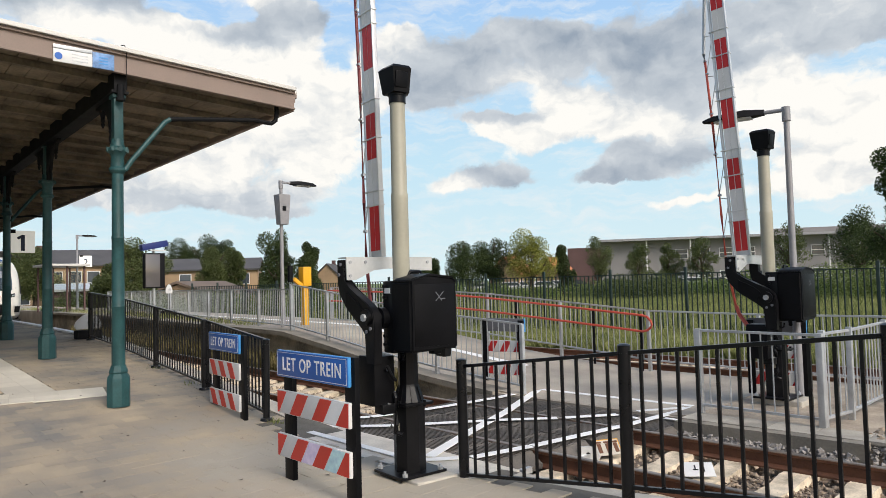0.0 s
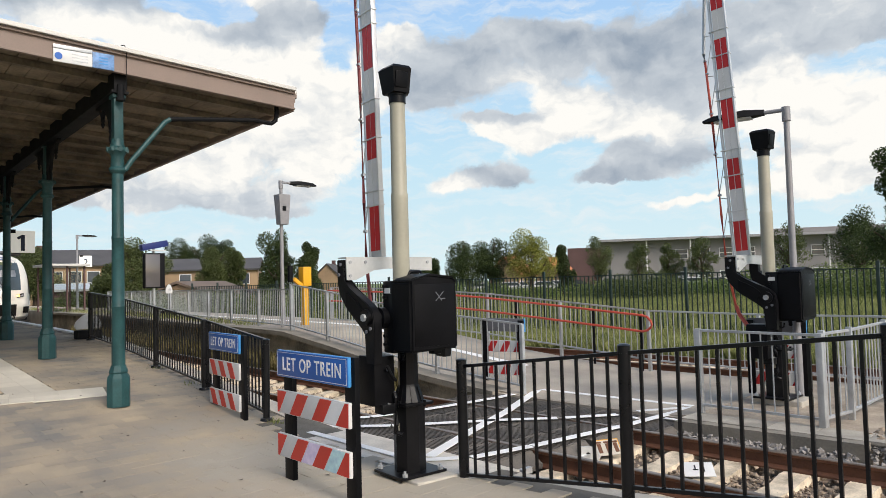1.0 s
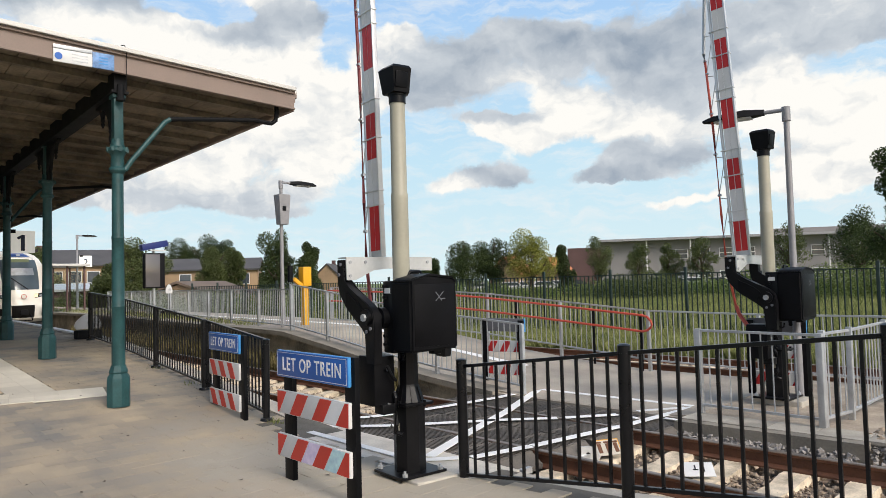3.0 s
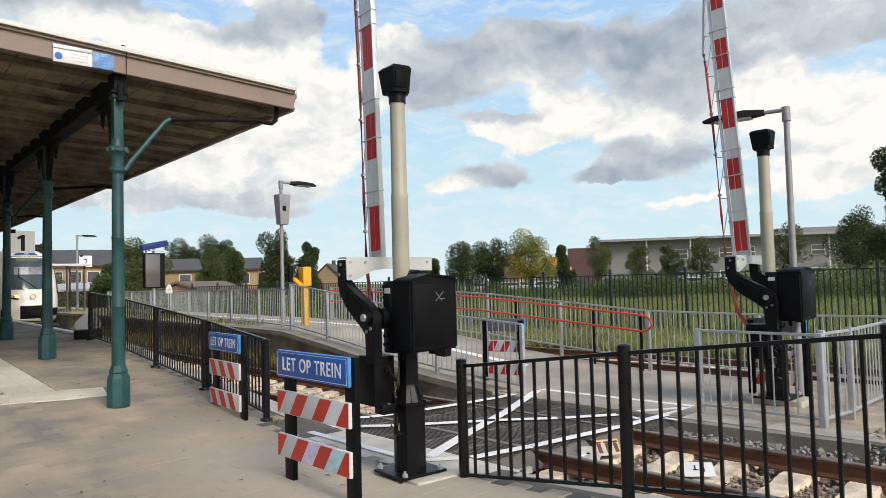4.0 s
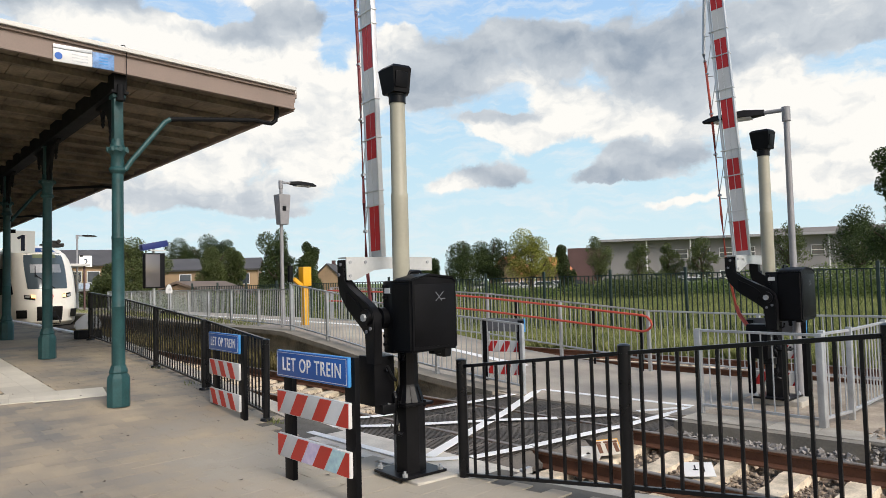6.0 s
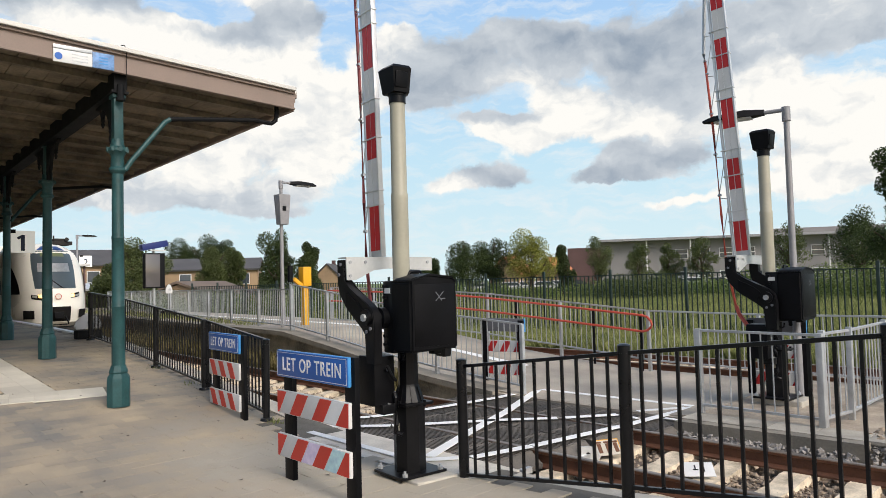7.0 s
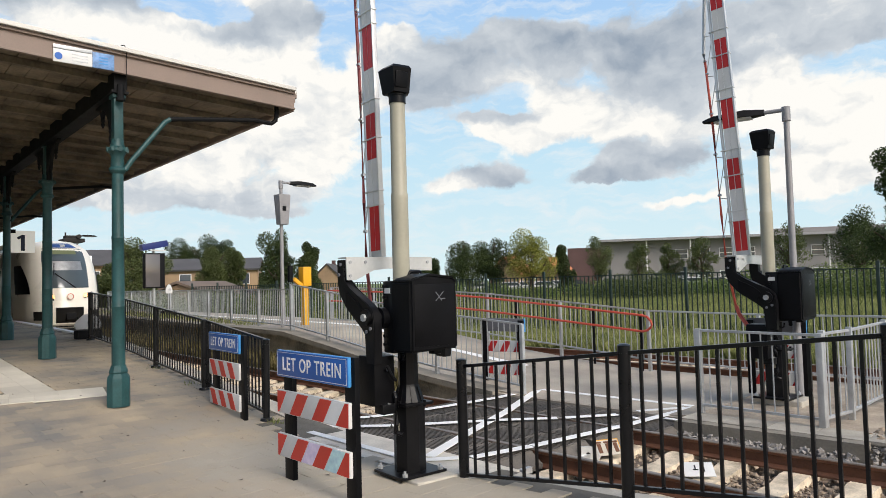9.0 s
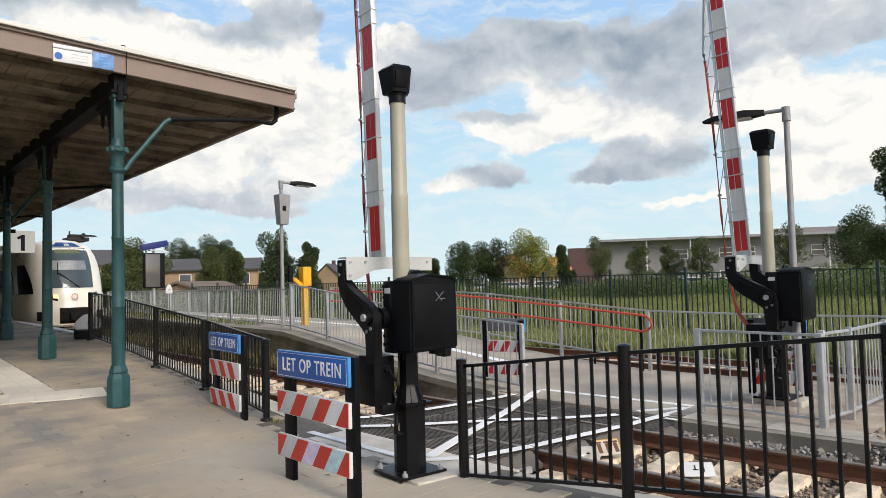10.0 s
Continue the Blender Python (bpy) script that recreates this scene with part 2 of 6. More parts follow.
def skin(bm, rings, cap=True, closed=True):
    n = len(rings[0])
    for r0, r1 in zip(rings, rings[1:]):
        for k in range(n if closed else n - 1):
            bm.faces.new((r0[k], r0[(k + 1) % n], r1[(k + 1) % n], r1[k]))
    if cap:
        bm.faces.new(rings[0][::-1])
        bm.faces.new(rings[-1])


def turned(bm, prof, seg=16, at=(0, 0, 0)):
    """A turned shape from (radius, height) pairs."""
    rings = [[bm.verts.new((at[0] + r * math.cos(k * math.tau / seg), at[1] + r * math.sin(k * math.tau / seg), at[2] + z)) for k in range(seg)] for r, z in prof]
    skin(bm, rings)


def slab(bm, outline, d0, d1, axis="y"):
    """A flat outline of (u, v) pushed from d0 to d1 along an axis; u, v are the two others in order."""
    def put(u, v, d):
        return (d, u, v) if axis == "x" else (u, d, v) if axis == "y" else (u, v, d)
    r0 = [bm.verts.new(put(u, v, d0)) for u, v in outline]
    r1 = [bm.verts.new(put(u, v, d1)) for u, v in outline]
    skin(bm, [r0, r1])


def finish(name, bm, material, smooth=True):
    bmesh.ops.recalc_face_normals(bm, faces=bm.faces)
    me = bpy.data.meshes.new(name)
    bm.to_mesh(me)
    bm.free()
    if smooth:
        me.polygons.foreach_set("use_smooth", [True] * len(me.polygons))
        me.set_sharp_from_angle(angle=radians(35))
    for m in (material if isinstance(material, (list, tuple)) else (material,)):
        me.materials.append(m)
    return me


def part(name, bm, material, parent, label="", at=None, smooth=True):
    ob = new(name, finish(name, bm, material, smooth))
    ob.parent = parent
    if at is not None:
        ob.matrix_basis = at
    return tagged(ob, label)


def thing(name, m, label, category, group="", kind=""):
    ob = new(name)
    ob.empty_display_size = 0.2
    ob.matrix_basis = m
    return tagged(ob, label, category, group, kind)


def solid(name, bm, material, label, category, kind="", smooth=True, m=None):
    ob = new(name, finish(name, bm, material, smooth))
    if m is not None:
        ob.matrix_basis = m
    return tagged(ob, label, category, kind=kind)


def share(name, me, parent, m):
    ob = new(name, me)
    ob.parent = parent
    ob.matrix_basis = m
    return ob


def raw(name, verts, faces, material, label="", category="", kind="", parent=None):
    me = bpy.data.meshes.new(name)
    me.from_pydata(verts, [], faces)
    me.materials.append(material)
    ob = new(name, me)
    if parent:
        ob.parent = parent
    return tagged(ob, label, category, kind=kind)


def lettering(text, size, material, parent, m, name="lettering", squeeze=1.0, thick=0.002, spacing=1.0):
    cu = bpy.data.curves.new(name, "FONT")
    cu.body, cu.size, cu.align_x, cu.align_y, cu.extrude, cu.offset = text, size, "CENTER", "CENTER", thick, size * 0.012
    cu.space_character = spacing
    tmp = new("lettering", cu)
    me = bpy.data.meshes.new_from_object(tmp.evaluated_get(bpy.context.evaluated_depsgraph_get()))
    bpy.data.objects.remove(tmp)
    me.materials.clear()
    me.materials.append(material)
    ob = new(name, me)
    ob.parent = parent
    ob.matrix_basis = m @ Matrix.Diagonal((squeeze, 1, 1, 1))
    return ob


# ---- plan ----
RNG = random.Random(5)


def ycen(x):
    """Centre line of the near track: a reverse curve out of the station."""
    if x >= -24:
        return 6.6 + 0.00215 * x * x
    u = min(-24 - x, 12.0)
    y = 7.838 + 0.103 * u - 0.00325 * u * u
    return y + (0.025 * (-36 - x) if x < -36 else 0)


def yslope(x):
    return 0.0043 * x if x >= -24 else -(0.103 - 0.0065 * min(-24 - x, 12.0))


def interp(x, pts):
    for (x0, z0), (x1, z1) in zip(pts, pts[1:]):
        if x <= x1:
            return z0 + (z1 - z0) * max(0, (x - x0) / (x1 - x0))
    return pts[-1][1]


NEAR_PROFILE = [(-17.5, .73), (-15.5, .69), (-12.25, .44), (-10.2, .27), (-8, .085), (-7, .02), (-4.7, .012), (-3.0, .09), (-2, .18), (0, .36), (4, .66), (6, .73)]
FAR_PROFILE = [(-15.5, .76), (-14.2, .75), (-12.3, .54), (-10.6, .32), (-8.84, .15), (-7.4, .05), (-6.9, .02), (-4.4, .02), (-4.1, .06), (-1, .08), (3, .4), (8, .7)]


def zn(x):
    return interp(x, NEAR_PROFILE)


def zf(x):
    return interp(x, FAR_PROFILE)


YC2 = 13.85

# ---- ground and platforms ----


def strip(name, xs, ylo, yhi, zfun, depth, material, label, category, kind="structure"):
    """A band of ground between two lines, with a solid depth."""
    bm = bm_new()
    rings = []
    for x in xs:
        y0, y1, z = ylo(x), yhi(x), zfun(x)
        rings.append([bm.verts.new((x, y0, z - depth)), bm.verts.new((x, y1, z - depth)), bm.verts.new((x, y1, z)), bm.verts.new((x, y0, z))])
    skin(bm, rings)
    return solid(name, bm, material, label, category, kind, smooth=False)


def steps(a, b, s):
    n = max(1, round((b - a) / s))
    return [a + (b - a) * i / n for i in range(n + 1)]


def ground():
    bm = bm_new()
    pts = [-1500, -300, -120, -60, -30, -15, 0, 15, 30, 60, 120, 300, 1500]
    rows = [[bm.verts.new((x, y, -0.42 if -40 < y < 200 else -0.9)) for x in pts] for y in (-1500, -300, -60, -20, 0, 5, 10, 16, 20, 30, 60, 120, 300, 1500)]
    skin(bm, rows, cap=False, closed=False)
    solid("ground", bm, M_GRASSG, "rough green grassland reaching to the horizon", "ground", "structure", smooth=False)
    edge = lambda x: ycen(x) - 1.62
    strip("platform", steps(-70, 30, 0.5), lambda x: -6.0, edge, lambda x: zn(x) - 0.012, 1.2, M_JOINT, "sloping paved station platform beside the track", "platform")
    strip("platform_edge", steps(-70, -8.1, 0.5), lambda x: edge(x) - 0.24, lambda x: edge(x) + 0.06, lambda x: zn(x) + 0.004, 0.3, M_CONC, "pale worn concrete platform edge stones", "kerb")
    strip("platform_edge_line", steps(-70, -17.0, 0.5), lambda x: edge(x) - 0.12, lambda x: edge(x) + 0.03, lambda x: zn(x) + 0.009, 0.004, M_LINE, "white painted line along the platform edge", "line")
    strip("kerb", steps(-4.2, 12, 0.4), lambda x: edge(x) - 0.16, lambda x: edge(x), lambda x: zn(x) - 0.01, 0.5, M_CONC, "low concrete kerb along the near track", "kerb")
    # island between the tracks
    e2 = lambda x: ycen(x) + 1.66
    strip("island_platform", steps(-70, -4.15, 0.4), e2, lambda x: max(12.1, ycen(x) + 3.4) if x > -18 else ycen(x) + 5.0, zf, 1.3, M_ASPH, "worn beige concrete path and island platform ramp", "platform")
    strip("island_platform_slab", steps(-4.15, 14, 0.4), lambda x: 8.0 if x < -2.2 else 8.5, lambda x: 12.1, lambda x: zf(x) - .004, 1.0, M_DIRT, "sandy worn surface of the platform beyond the track", "platform")
    strip("kerb_far", steps(-4.15, -2.1, 0.4), lambda x: 7.85, lambda x: 8.0, lambda x: zf(x) + .002, 0.8, M_KERB, "exposed concrete kerb of the far platform", "kerb")
    strip("shoulder", steps(-2.4, 14, .4), lambda x: 8.02, lambda x: 9.0, lambda x: -.02 + .02 * math.sin(x * 3), .5, M_DIRT, "sandy shoulder beside the track", "ground")
    strip("retaining_wall", steps(-40, -7.6, 0.4), lambda x: e2(x) - 0.10, lambda x: e2(x) + 0.006, lambda x: zf(x) - 0.10, 1.2, M_CONC_DARK, "stained dark concrete retaining wall below the ramp", "wall")
    strip("coping", steps(-40, -7.4, 0.4), lambda x: e2(x) - 0.17, lambda x: e2(x) + 0.22, lambda x: zf(x) + 0.004, 0.10, M_KERB, "weathered brown-grey concrete coping along the ramp edge", "kerb")
    strip("white_edge_line", steps(-30, -8.6, 0.4), lambda x: e2(x) + 2.0, lambda x: e2(x) + 2.22, lambda x: zf(x) + 0.006, 0.004, M_LINE, "white painted guide line on the island platform", "line")
    # track beds
    strip("track_bed", steps(-80, 40, 1.0), lambda x: ycen(x) - 1.66, lambda x: ycen(x) + 1.7, lambda x: -0.26, 0.4, M_SOIL, "dark ballasted bed of the near track", "track bed")
    strip("track_bed_far", steps(-80, 40, 2.0), lambda x: YC2 - 1.6, lambda x: YC2 + 1.8, lambda x: -0.24, 0.4, M_SOIL, "dark ballasted bed of the far track", "track bed")


def rail_mesh(bm_foot, bm_head, line, x0, x1, s):
    prof_foot = [(-.07, -.172), (.07, -.172), (.07, -.155), (.012, -.13), (.012, -.045), (.034, -.035), (.034, -.012), (-.034, -.012), (-.034, -.035), (-.012, -.045), (-.012, -.13), (-.07, -.155)]
    prof_head = [(-.034, -.012), (.034, -.012), (.034, -.005), (.026, 0), (-.026, 0), (-.034, -.005)]
    for bm, prof in ((bm_foot, prof_foot), (bm_head, prof_head)):
        rings = [[bm.verts.new((x, line(x) + u, v)) for u, v in prof] for x in steps(x0, x1, s)]
        skin(bm, rings)


def track(name, centre, x0, x1, sleepers, label):
    t = thing(name, Matrix(), label, "railway track", kind="structure")
    for off in (-.752, .752):
        f, h = bm_new(), bm_new()
        rail_mesh(f, h, lambda x: centre(x) + off, x0, x1, 1.0)
        r = part("rail", f, M_RUST, t, "rust-brown steel rail", smooth=False)
        part("rail_head", h, M_RAILTOP, r, "worn shiny running surface", smooth=False)
    bm = bm_new()
    rings = []
    for y, z, w in ((-1.25, -.21, .10), (-1.2, -.185, .12), (-.95, -.165, .125), (-.55, -.165, .125), (-.3, -.20, .115), (.3, -.20, .115), (.55, -.165, .125), (.95, -.165, .125), (1.2, -.185, .12), (1.25, -.21, .10)):
        rings.append([bm.verts.new((-w - .02, y, -.33)), bm.verts.new((w + .02, y, -.33)), bm.verts.new((w, y, z)), bm.verts.new((-w, y, z))])
    skin(bm, rings)
    me = finish("sleeper", bm, M_SLEEPER, False)
    for x in sleepers:
        a = math.atan(0.0043 * x) if centre is ycen else 0
        share("sleeper", me, t, pose(x, centre(x), RNG.uniform(-.006, .006), 0, 0, math.degrees(a) + RNG.uniform(-1, 1)))
    return t


def tracks():
    sl = [-4.38 + .6 * i for i in range(15)] + [-8.3 - .6 * i for i in range(46)]
    track("railway_track", ycen, -75, 40, sl, "rusty rails on pale sleepers in stone ballast")
    track("railway_track_far", lambda x: YC2, -70, 40, [-14 + .6 * i for i in range(30)], "rusty rails of a second track beyond the island")


def stones(name, n, fx, fy, fz, size, material, label):
    """Loose broken stones, each an irregular octahedron."""
    vs, fs = [], []
    for _ in range(n):
        x = fx()
        y = fy(x)
        z = fz(x, y)
        s = RNG.uniform(*size)
        q = Euler((RNG.uniform(0, 6), RNG.uniform(0, 6), RNG.uniform(0, 6))).to_matrix()
        b = len(vs)
        for d in ((1, 0, 0), (-1, 0, 0), (0, 1, 0), (0, -1, 0), (0, 0, 1), (0, 0, -1)):
            v = q @ (Vector(d) * s * RNG.uniform(.6, 1.15) + Vector((RNG.uniform(-.3, .3) * s, RNG.uniform(-.3, .3) * s, 0)))
            vs.append((x + v.x, y + v.y, z + v.z * .8))
        fs += [tuple(b + i for i in f) for f in ((0, 2, 4), (2, 1, 4), (1, 3, 4), (3, 0, 4), (2, 0, 5), (1, 2, 5), (3, 1, 5), (0, 3, 5))]
    raw(name, vs, fs, material, label, "gravel", "stuff")


def ballast():
    U = RNG.uniform
    stones("ballast", 7000, lambda: U(-4.25, 2.0), lambda x: ycen(x) + U(-1.6, 1.55), lambda x, y: -.255 + U(-.02, .025), (.02, .05), M_STONE, "brown broken ballast stones between the rails")
    stones("ballast_left", 5000, lambda: U(-20, -7.7), lambda x: ycen(x) + U(-1.6, 1.55), lambda x, y: -.245 + U(-.02, .03), (.025, .055), M_STONE, "brown broken ballast stones along the track")
    stones("kerb_stones", 1900, lambda: U(-4.4, 2.0), lambda x: 7.85 - abs(RNG.gauss(0, .12)) + (.25 if x > -2.2 else 0), lambda x, y: -.07 - (7.85 - y) * .4 + U(-.03, .03), (.02, .05), M_STONE_GREY, "fresh grey ballast stones heaped along the kerb")
    stones("rubble", 700, lambda: U(-2.2, 1.5), lambda x: 8.12 + abs(RNG.gauss(0, .4)), lambda x, y: zf(x) + U(-.02, .02), (.015, .05), M_STONE, "sandy rubble and stones on the slab")


# ---- level crossing ----


def crossing():
    t = thing("crossing_deck", Matrix(), "black ribbed rubber level crossing deck with white markings", "level crossing", kind="structure")
    # ribbed rubber mats
    def mat_piece(w, d):
        bm = bm_new()
        box(bm, (0, 0, -.06), (w, d, .12), None, .008)
        n = int(d / .045)
        for i in range(n):
            y = -d / 2 + .03 + i * (d - .06) / max(1, n - 1)
            box(bm, (0, y, .003), (w - .05, .018, .010))
        return finish("rubber_mat", bm, M_RUBBER, False)
    rows = ((-1.16, .72, -4.72), (-.36, .64, -4.56), (.35, .66, -4.52), (1.20, .78, -4.16))
    for off, d, end in rows:
        me = mat_piece(.585, d)
        for i in range(6 if end > -4.3 else 5):
            x = end - .3 - .6 * i
            share("rubber_mat", me, t, pose(x, ycen(x) + off, -.012, 0, 0, math.degrees(yslope(x))))
    # sloping end pieces with their clamps
    for off, d, end in rows:
        bm = bm_new()
        slab(bm, [(end, -.02), (end + .14, -.12), (end + .14, -.17), (end, -.17)], ycen(-4) + off - d / 2, ycen(-4) + off + d / 2)
        e = part("end_ramp", bm, M_RUBBER, t, smooth=False)
        bm = bm_new()
        rod(bm, (end + .11, ycen(-4) + off - .1, -.13), (end + .22, ycen(-4) + off - .1, -.13), .03, seg=10)
        box(bm, (end + .16, ycen(-4) + off + .05, -.13), (.05, .16, .06))
        part("clamp", bm, M_GALV, e, "galvanised tie bolt")
    bm = bm_new()
    outline = [(-.13, -.16), (.08, -.16), (.13, -.08), (.10, .02), (.0, .05), (-.13, .05)]
    slab(bm, outline, -.012, .012, "y")
    r = part("anchor_plate", bm, M_ALU, t, "white steel anchor plate", pose(-4.40, 6.42, -.07, 0, 0, 62))
    # No hole is cut: a black disc gives the bolt hole's darkness.
    bm = bm_new()
    rod(bm, (-.02, -.016, -.04), (-.02, .016, -.04), .028, seg=12)
    part("hole_disc", bm, M_BLACK, r, "black disc for the shade in a bolt hole")
    # aprons
    strip("crossing_apron", steps(-8.2, -4.3, .3), lambda x: 4.45, lambda x: ycen(x) - 1.52, lambda x: .012, .4, M_APRON, "pale dusty concrete strip before the crossing, brightened against cast shade", "pavement")
    strip("crossing_apron_far", steps(-7.6, -4.2, .3), lambda x: ycen(x) + 1.6, lambda x: 9.35, lambda x: .018, .4, M_ASPH, "worn concrete strip beyond the crossing", "pavement")
    # markings
    def line(a, b, w=.115, z=.024):
        bm = bm_new()
        beam(bm, (*a, z), (*b, z), w, .006)
        part("marking", bm, M_LINE, t, smooth=False)
    line((-7.56, 4.76), (-5.32, 4.68), .10)
    line((-7.85, 5.27), (-7.45, 5.80))
    line((-7.44, 5.82), (-7.25, 6.58))
    line((-7.25, 6.60), (-7.09, 7.93))
    line((-7.09, 7.95), (-7.12, 8.93))
    line((-7.10, 8.98), (-4.50, 9.06))
    line((-5.26, 4.72), (-4.98, 5.08))
    line((-4.93, 5.13), (-4.77, 5.88))
    line((-4.765, 5.90), (-4.56, 7.38))
    line((-4.555, 7.40), (-4.45, 8.98))
    line((-5.29, 4.87), (-5.77, 5.98), .13)
    line((-5.775, 6.0), (-6.25, 7.2), .13)
    line((-6.255, 7.22), (-7.05, 8.92), .13)
    line((-7.60, 4.86), (-6.79, 5.61))
    line((-6.775, 5.63), (-5.98, 6.68))
    line((-5.97, 6.70), (-5.45, 7.27))
    line((-5.39, 7.35), (-4.98, 7.93))
    line((-4.90, 8.29), (-4.53, 8.90), .09)
    line((-4.96, 7.97), (-4.64, 7.86), .07)
    line((-4.40, 8.09), (-4.12, 8.08), .07)


# ---- fences ----


def fence(name, posts, height, post, rails, bar_gap, bar_r, material, label, group, post_r=True, cap=.0, foot=False, skip=(), over=0.0, deep=.05):
    """Posts at (x, y, z), rails at heights, and upright bars between; every bar is a piece."""
    t = thing(name, Matrix.Translation(posts[0]), label, "fence", group)
    o = Vector(posts[0])
    bm = bm_new()
    if post_r:
        rod(bm, (0, 0, -deep), (0, 0, height + over), post, seg=14)
    else:
        box(bm, (0, 0, (height + over - deep) / 2), (post * 2, post * 2, height + over + deep), None, .006)
    if cap:
        rod(bm, (0, 0, height + over), (0, 0, height + over + .012), post * 1.12, post * .6, 14)
        rod(bm, (0, 0, height + over - .07), (0, 0, height + over - .06), post * 1.08, seg=14)
    if foot:
        rod(bm, (0, 0, 0), (0, 0, .035), post * 1.9, post * 1.7, 14)
    pm = finish("post", bm, material)
    for p in posts:
        share("post", pm, t, Matrix.Translation(Vector(p) - o) @ pose(0, 0, 0, RNG.uniform(-.5, .5), RNG.uniform(-.5, .5), 0))
    lo, hi = rails[0], rails[-1]
    bm = bm_new()
    if bar_r[1] == "round":
        rod(bm, (0, 0, lo), (0, 0, hi), bar_r[0], seg=6)
    else:
        box(bm, (0, 0, (lo + hi) / 2), (bar_r[0] * 2, bar_r[0] * 2, hi - lo))
    me = finish("bar", bm, material, False)
    for i, (a, b) in enumerate(zip(posts, posts[1:])):
        if i in skip:
            continue
        a, b = Vector(a) - o, Vector(b) - o
        for h in rails:
            bm = bm_new()
            beam(bm, a + Vector((0, 0, h)), b + Vector((0, 0, h)), .04, .03, .004)
            part("rail", bm, material, t, smooth=False)
        n = max(2, round((b - a).length / bar_gap))
        for k in range(1, n):
            share("bar", me, t, Matrix.Translation(a + (b - a) * k / n))
    return t


def outer_z(x):
    """Foot of the outer fence, on the raised edge of the island."""
    return interp(x, [(-19, .74), (-14.1, .62), (-11.7, .53), (-10.8, .475), (-8.75, .305), (-6.72, .13), (-5.7, .095), (-1, .09), (3.5, .40)])


def fences():
    fy = lambda x: ycen(x) - 2.06
    left = [(x, fy(x), zn(x)) for x in (-16.55, -14.4, -12.25, -10.15)]
    fence("platform_fence", left, 1.05, .046, (.10, 1.05), .114, (.0082, "sq"), M_FENCE, "black steel bar fence following the platform slope", "black platform fences", cap=.01, foot=True)
    fence("platform_fence", [(-10.15, fy(-10.15) + .06, zn(-10.15)), (-8.05, 4.60, zn(-8.05))], 1.03, .043, (.10, 1.03), .114, (.0082, "sq"), M_FENCE, "short black steel bar fence ending at the crossing", "black platform fences", cap=.01, foot=True)
    right = [(x, 4.62 - .01 * (x + 4.6), z) for x, z in ((-4.54, -.02), (-2.82, .20), (-1.08, .40), (.66, .58), (2.4, .74))]
    fence("platform_fence", right, 1.04, .048, (.05, 1.04), .143, (.0105, "sq"), M_FENCE, "black steel bar fence beside the near track", "black platform fences", cap=.01, over=.06, deep=.30)
    e2 = lambda x: ycen(x) + 1.82
    ramp = [(x, e2(x) - .05, zf(x)) for x in (-14.2, -12.6, -10.8, -9.0, -6.98)]
    fence("ramp_fence", ramp, 1.08, .03, (.12, 1.08), .125, (.009, "round"), M_GALV, "galvanised steel bar fence along the ramp edge", "galvanised fences", post_r=False)
    back = [(-14.2, e2(-14.2), .75), (-16.6, 9.3, .76), (-18.8, 9.65, .76), (-21.2, 10.1, .76), (-24, 10.7, .76), (-27, 11.3, .76), (-30, 11.7, .76), (-33, 12.0, .76), (-37, 12.3, .76)]
    fence("island_fence", back, .96, .03, (.10, .96), .13, (.009, "round"), M_GALV, "galvanised steel bar fence on the island platform", "galvanised fences", post_r=False)
    far = [(x, 11.9, outer_z(x)) for x in (-17, -15, -12.9, -10.8, -8.75, -6.72, -4.7, -2.7, -.7, 1.4, 3.5)]
    fence("outer_fence", far, 1.02, .03, (.10, 1.02), .125, (.009, "round"), M_GALV, "galvanised steel bar fence before the far track", "galvanised fences", post_r=False, deep=.30)
    pen = [(-4.09, 8.46, .075), (-2.66, 8.40, .07)]
    fence("pen_fence", pen, 1.05, .035, (.10, 1.03), .13, (.009, "round"), M_GALV, "galvanised steel fence shielding the barrier machine", "galvanised fences", post_r=False)
    pen = [(-2.66, 8.47, .07), (-2.57, 9.12, .07), (-2.57, 10.6, .07), (-2.57, 11.8, .07)]
    fence("pen_fence", pen, 1.08, .032, (.10, 1.04), .13, (.009, "round"), M_GALV, "galvanised steel fence leading away from the crossing", "galvanised fences", post_r=False)
    green = [(x, 20.5 + .12 * (x + 10), -.3) for x in steps(-38, 10, 2.5)]
    fence("boundary_fence", green, 2.3, .04, (.25, 2.15), .155, (.016, "sq"), M_GREENF, "tall dark green steel boundary fence in the grass", "boundary fences", post_r=False, over=.05)


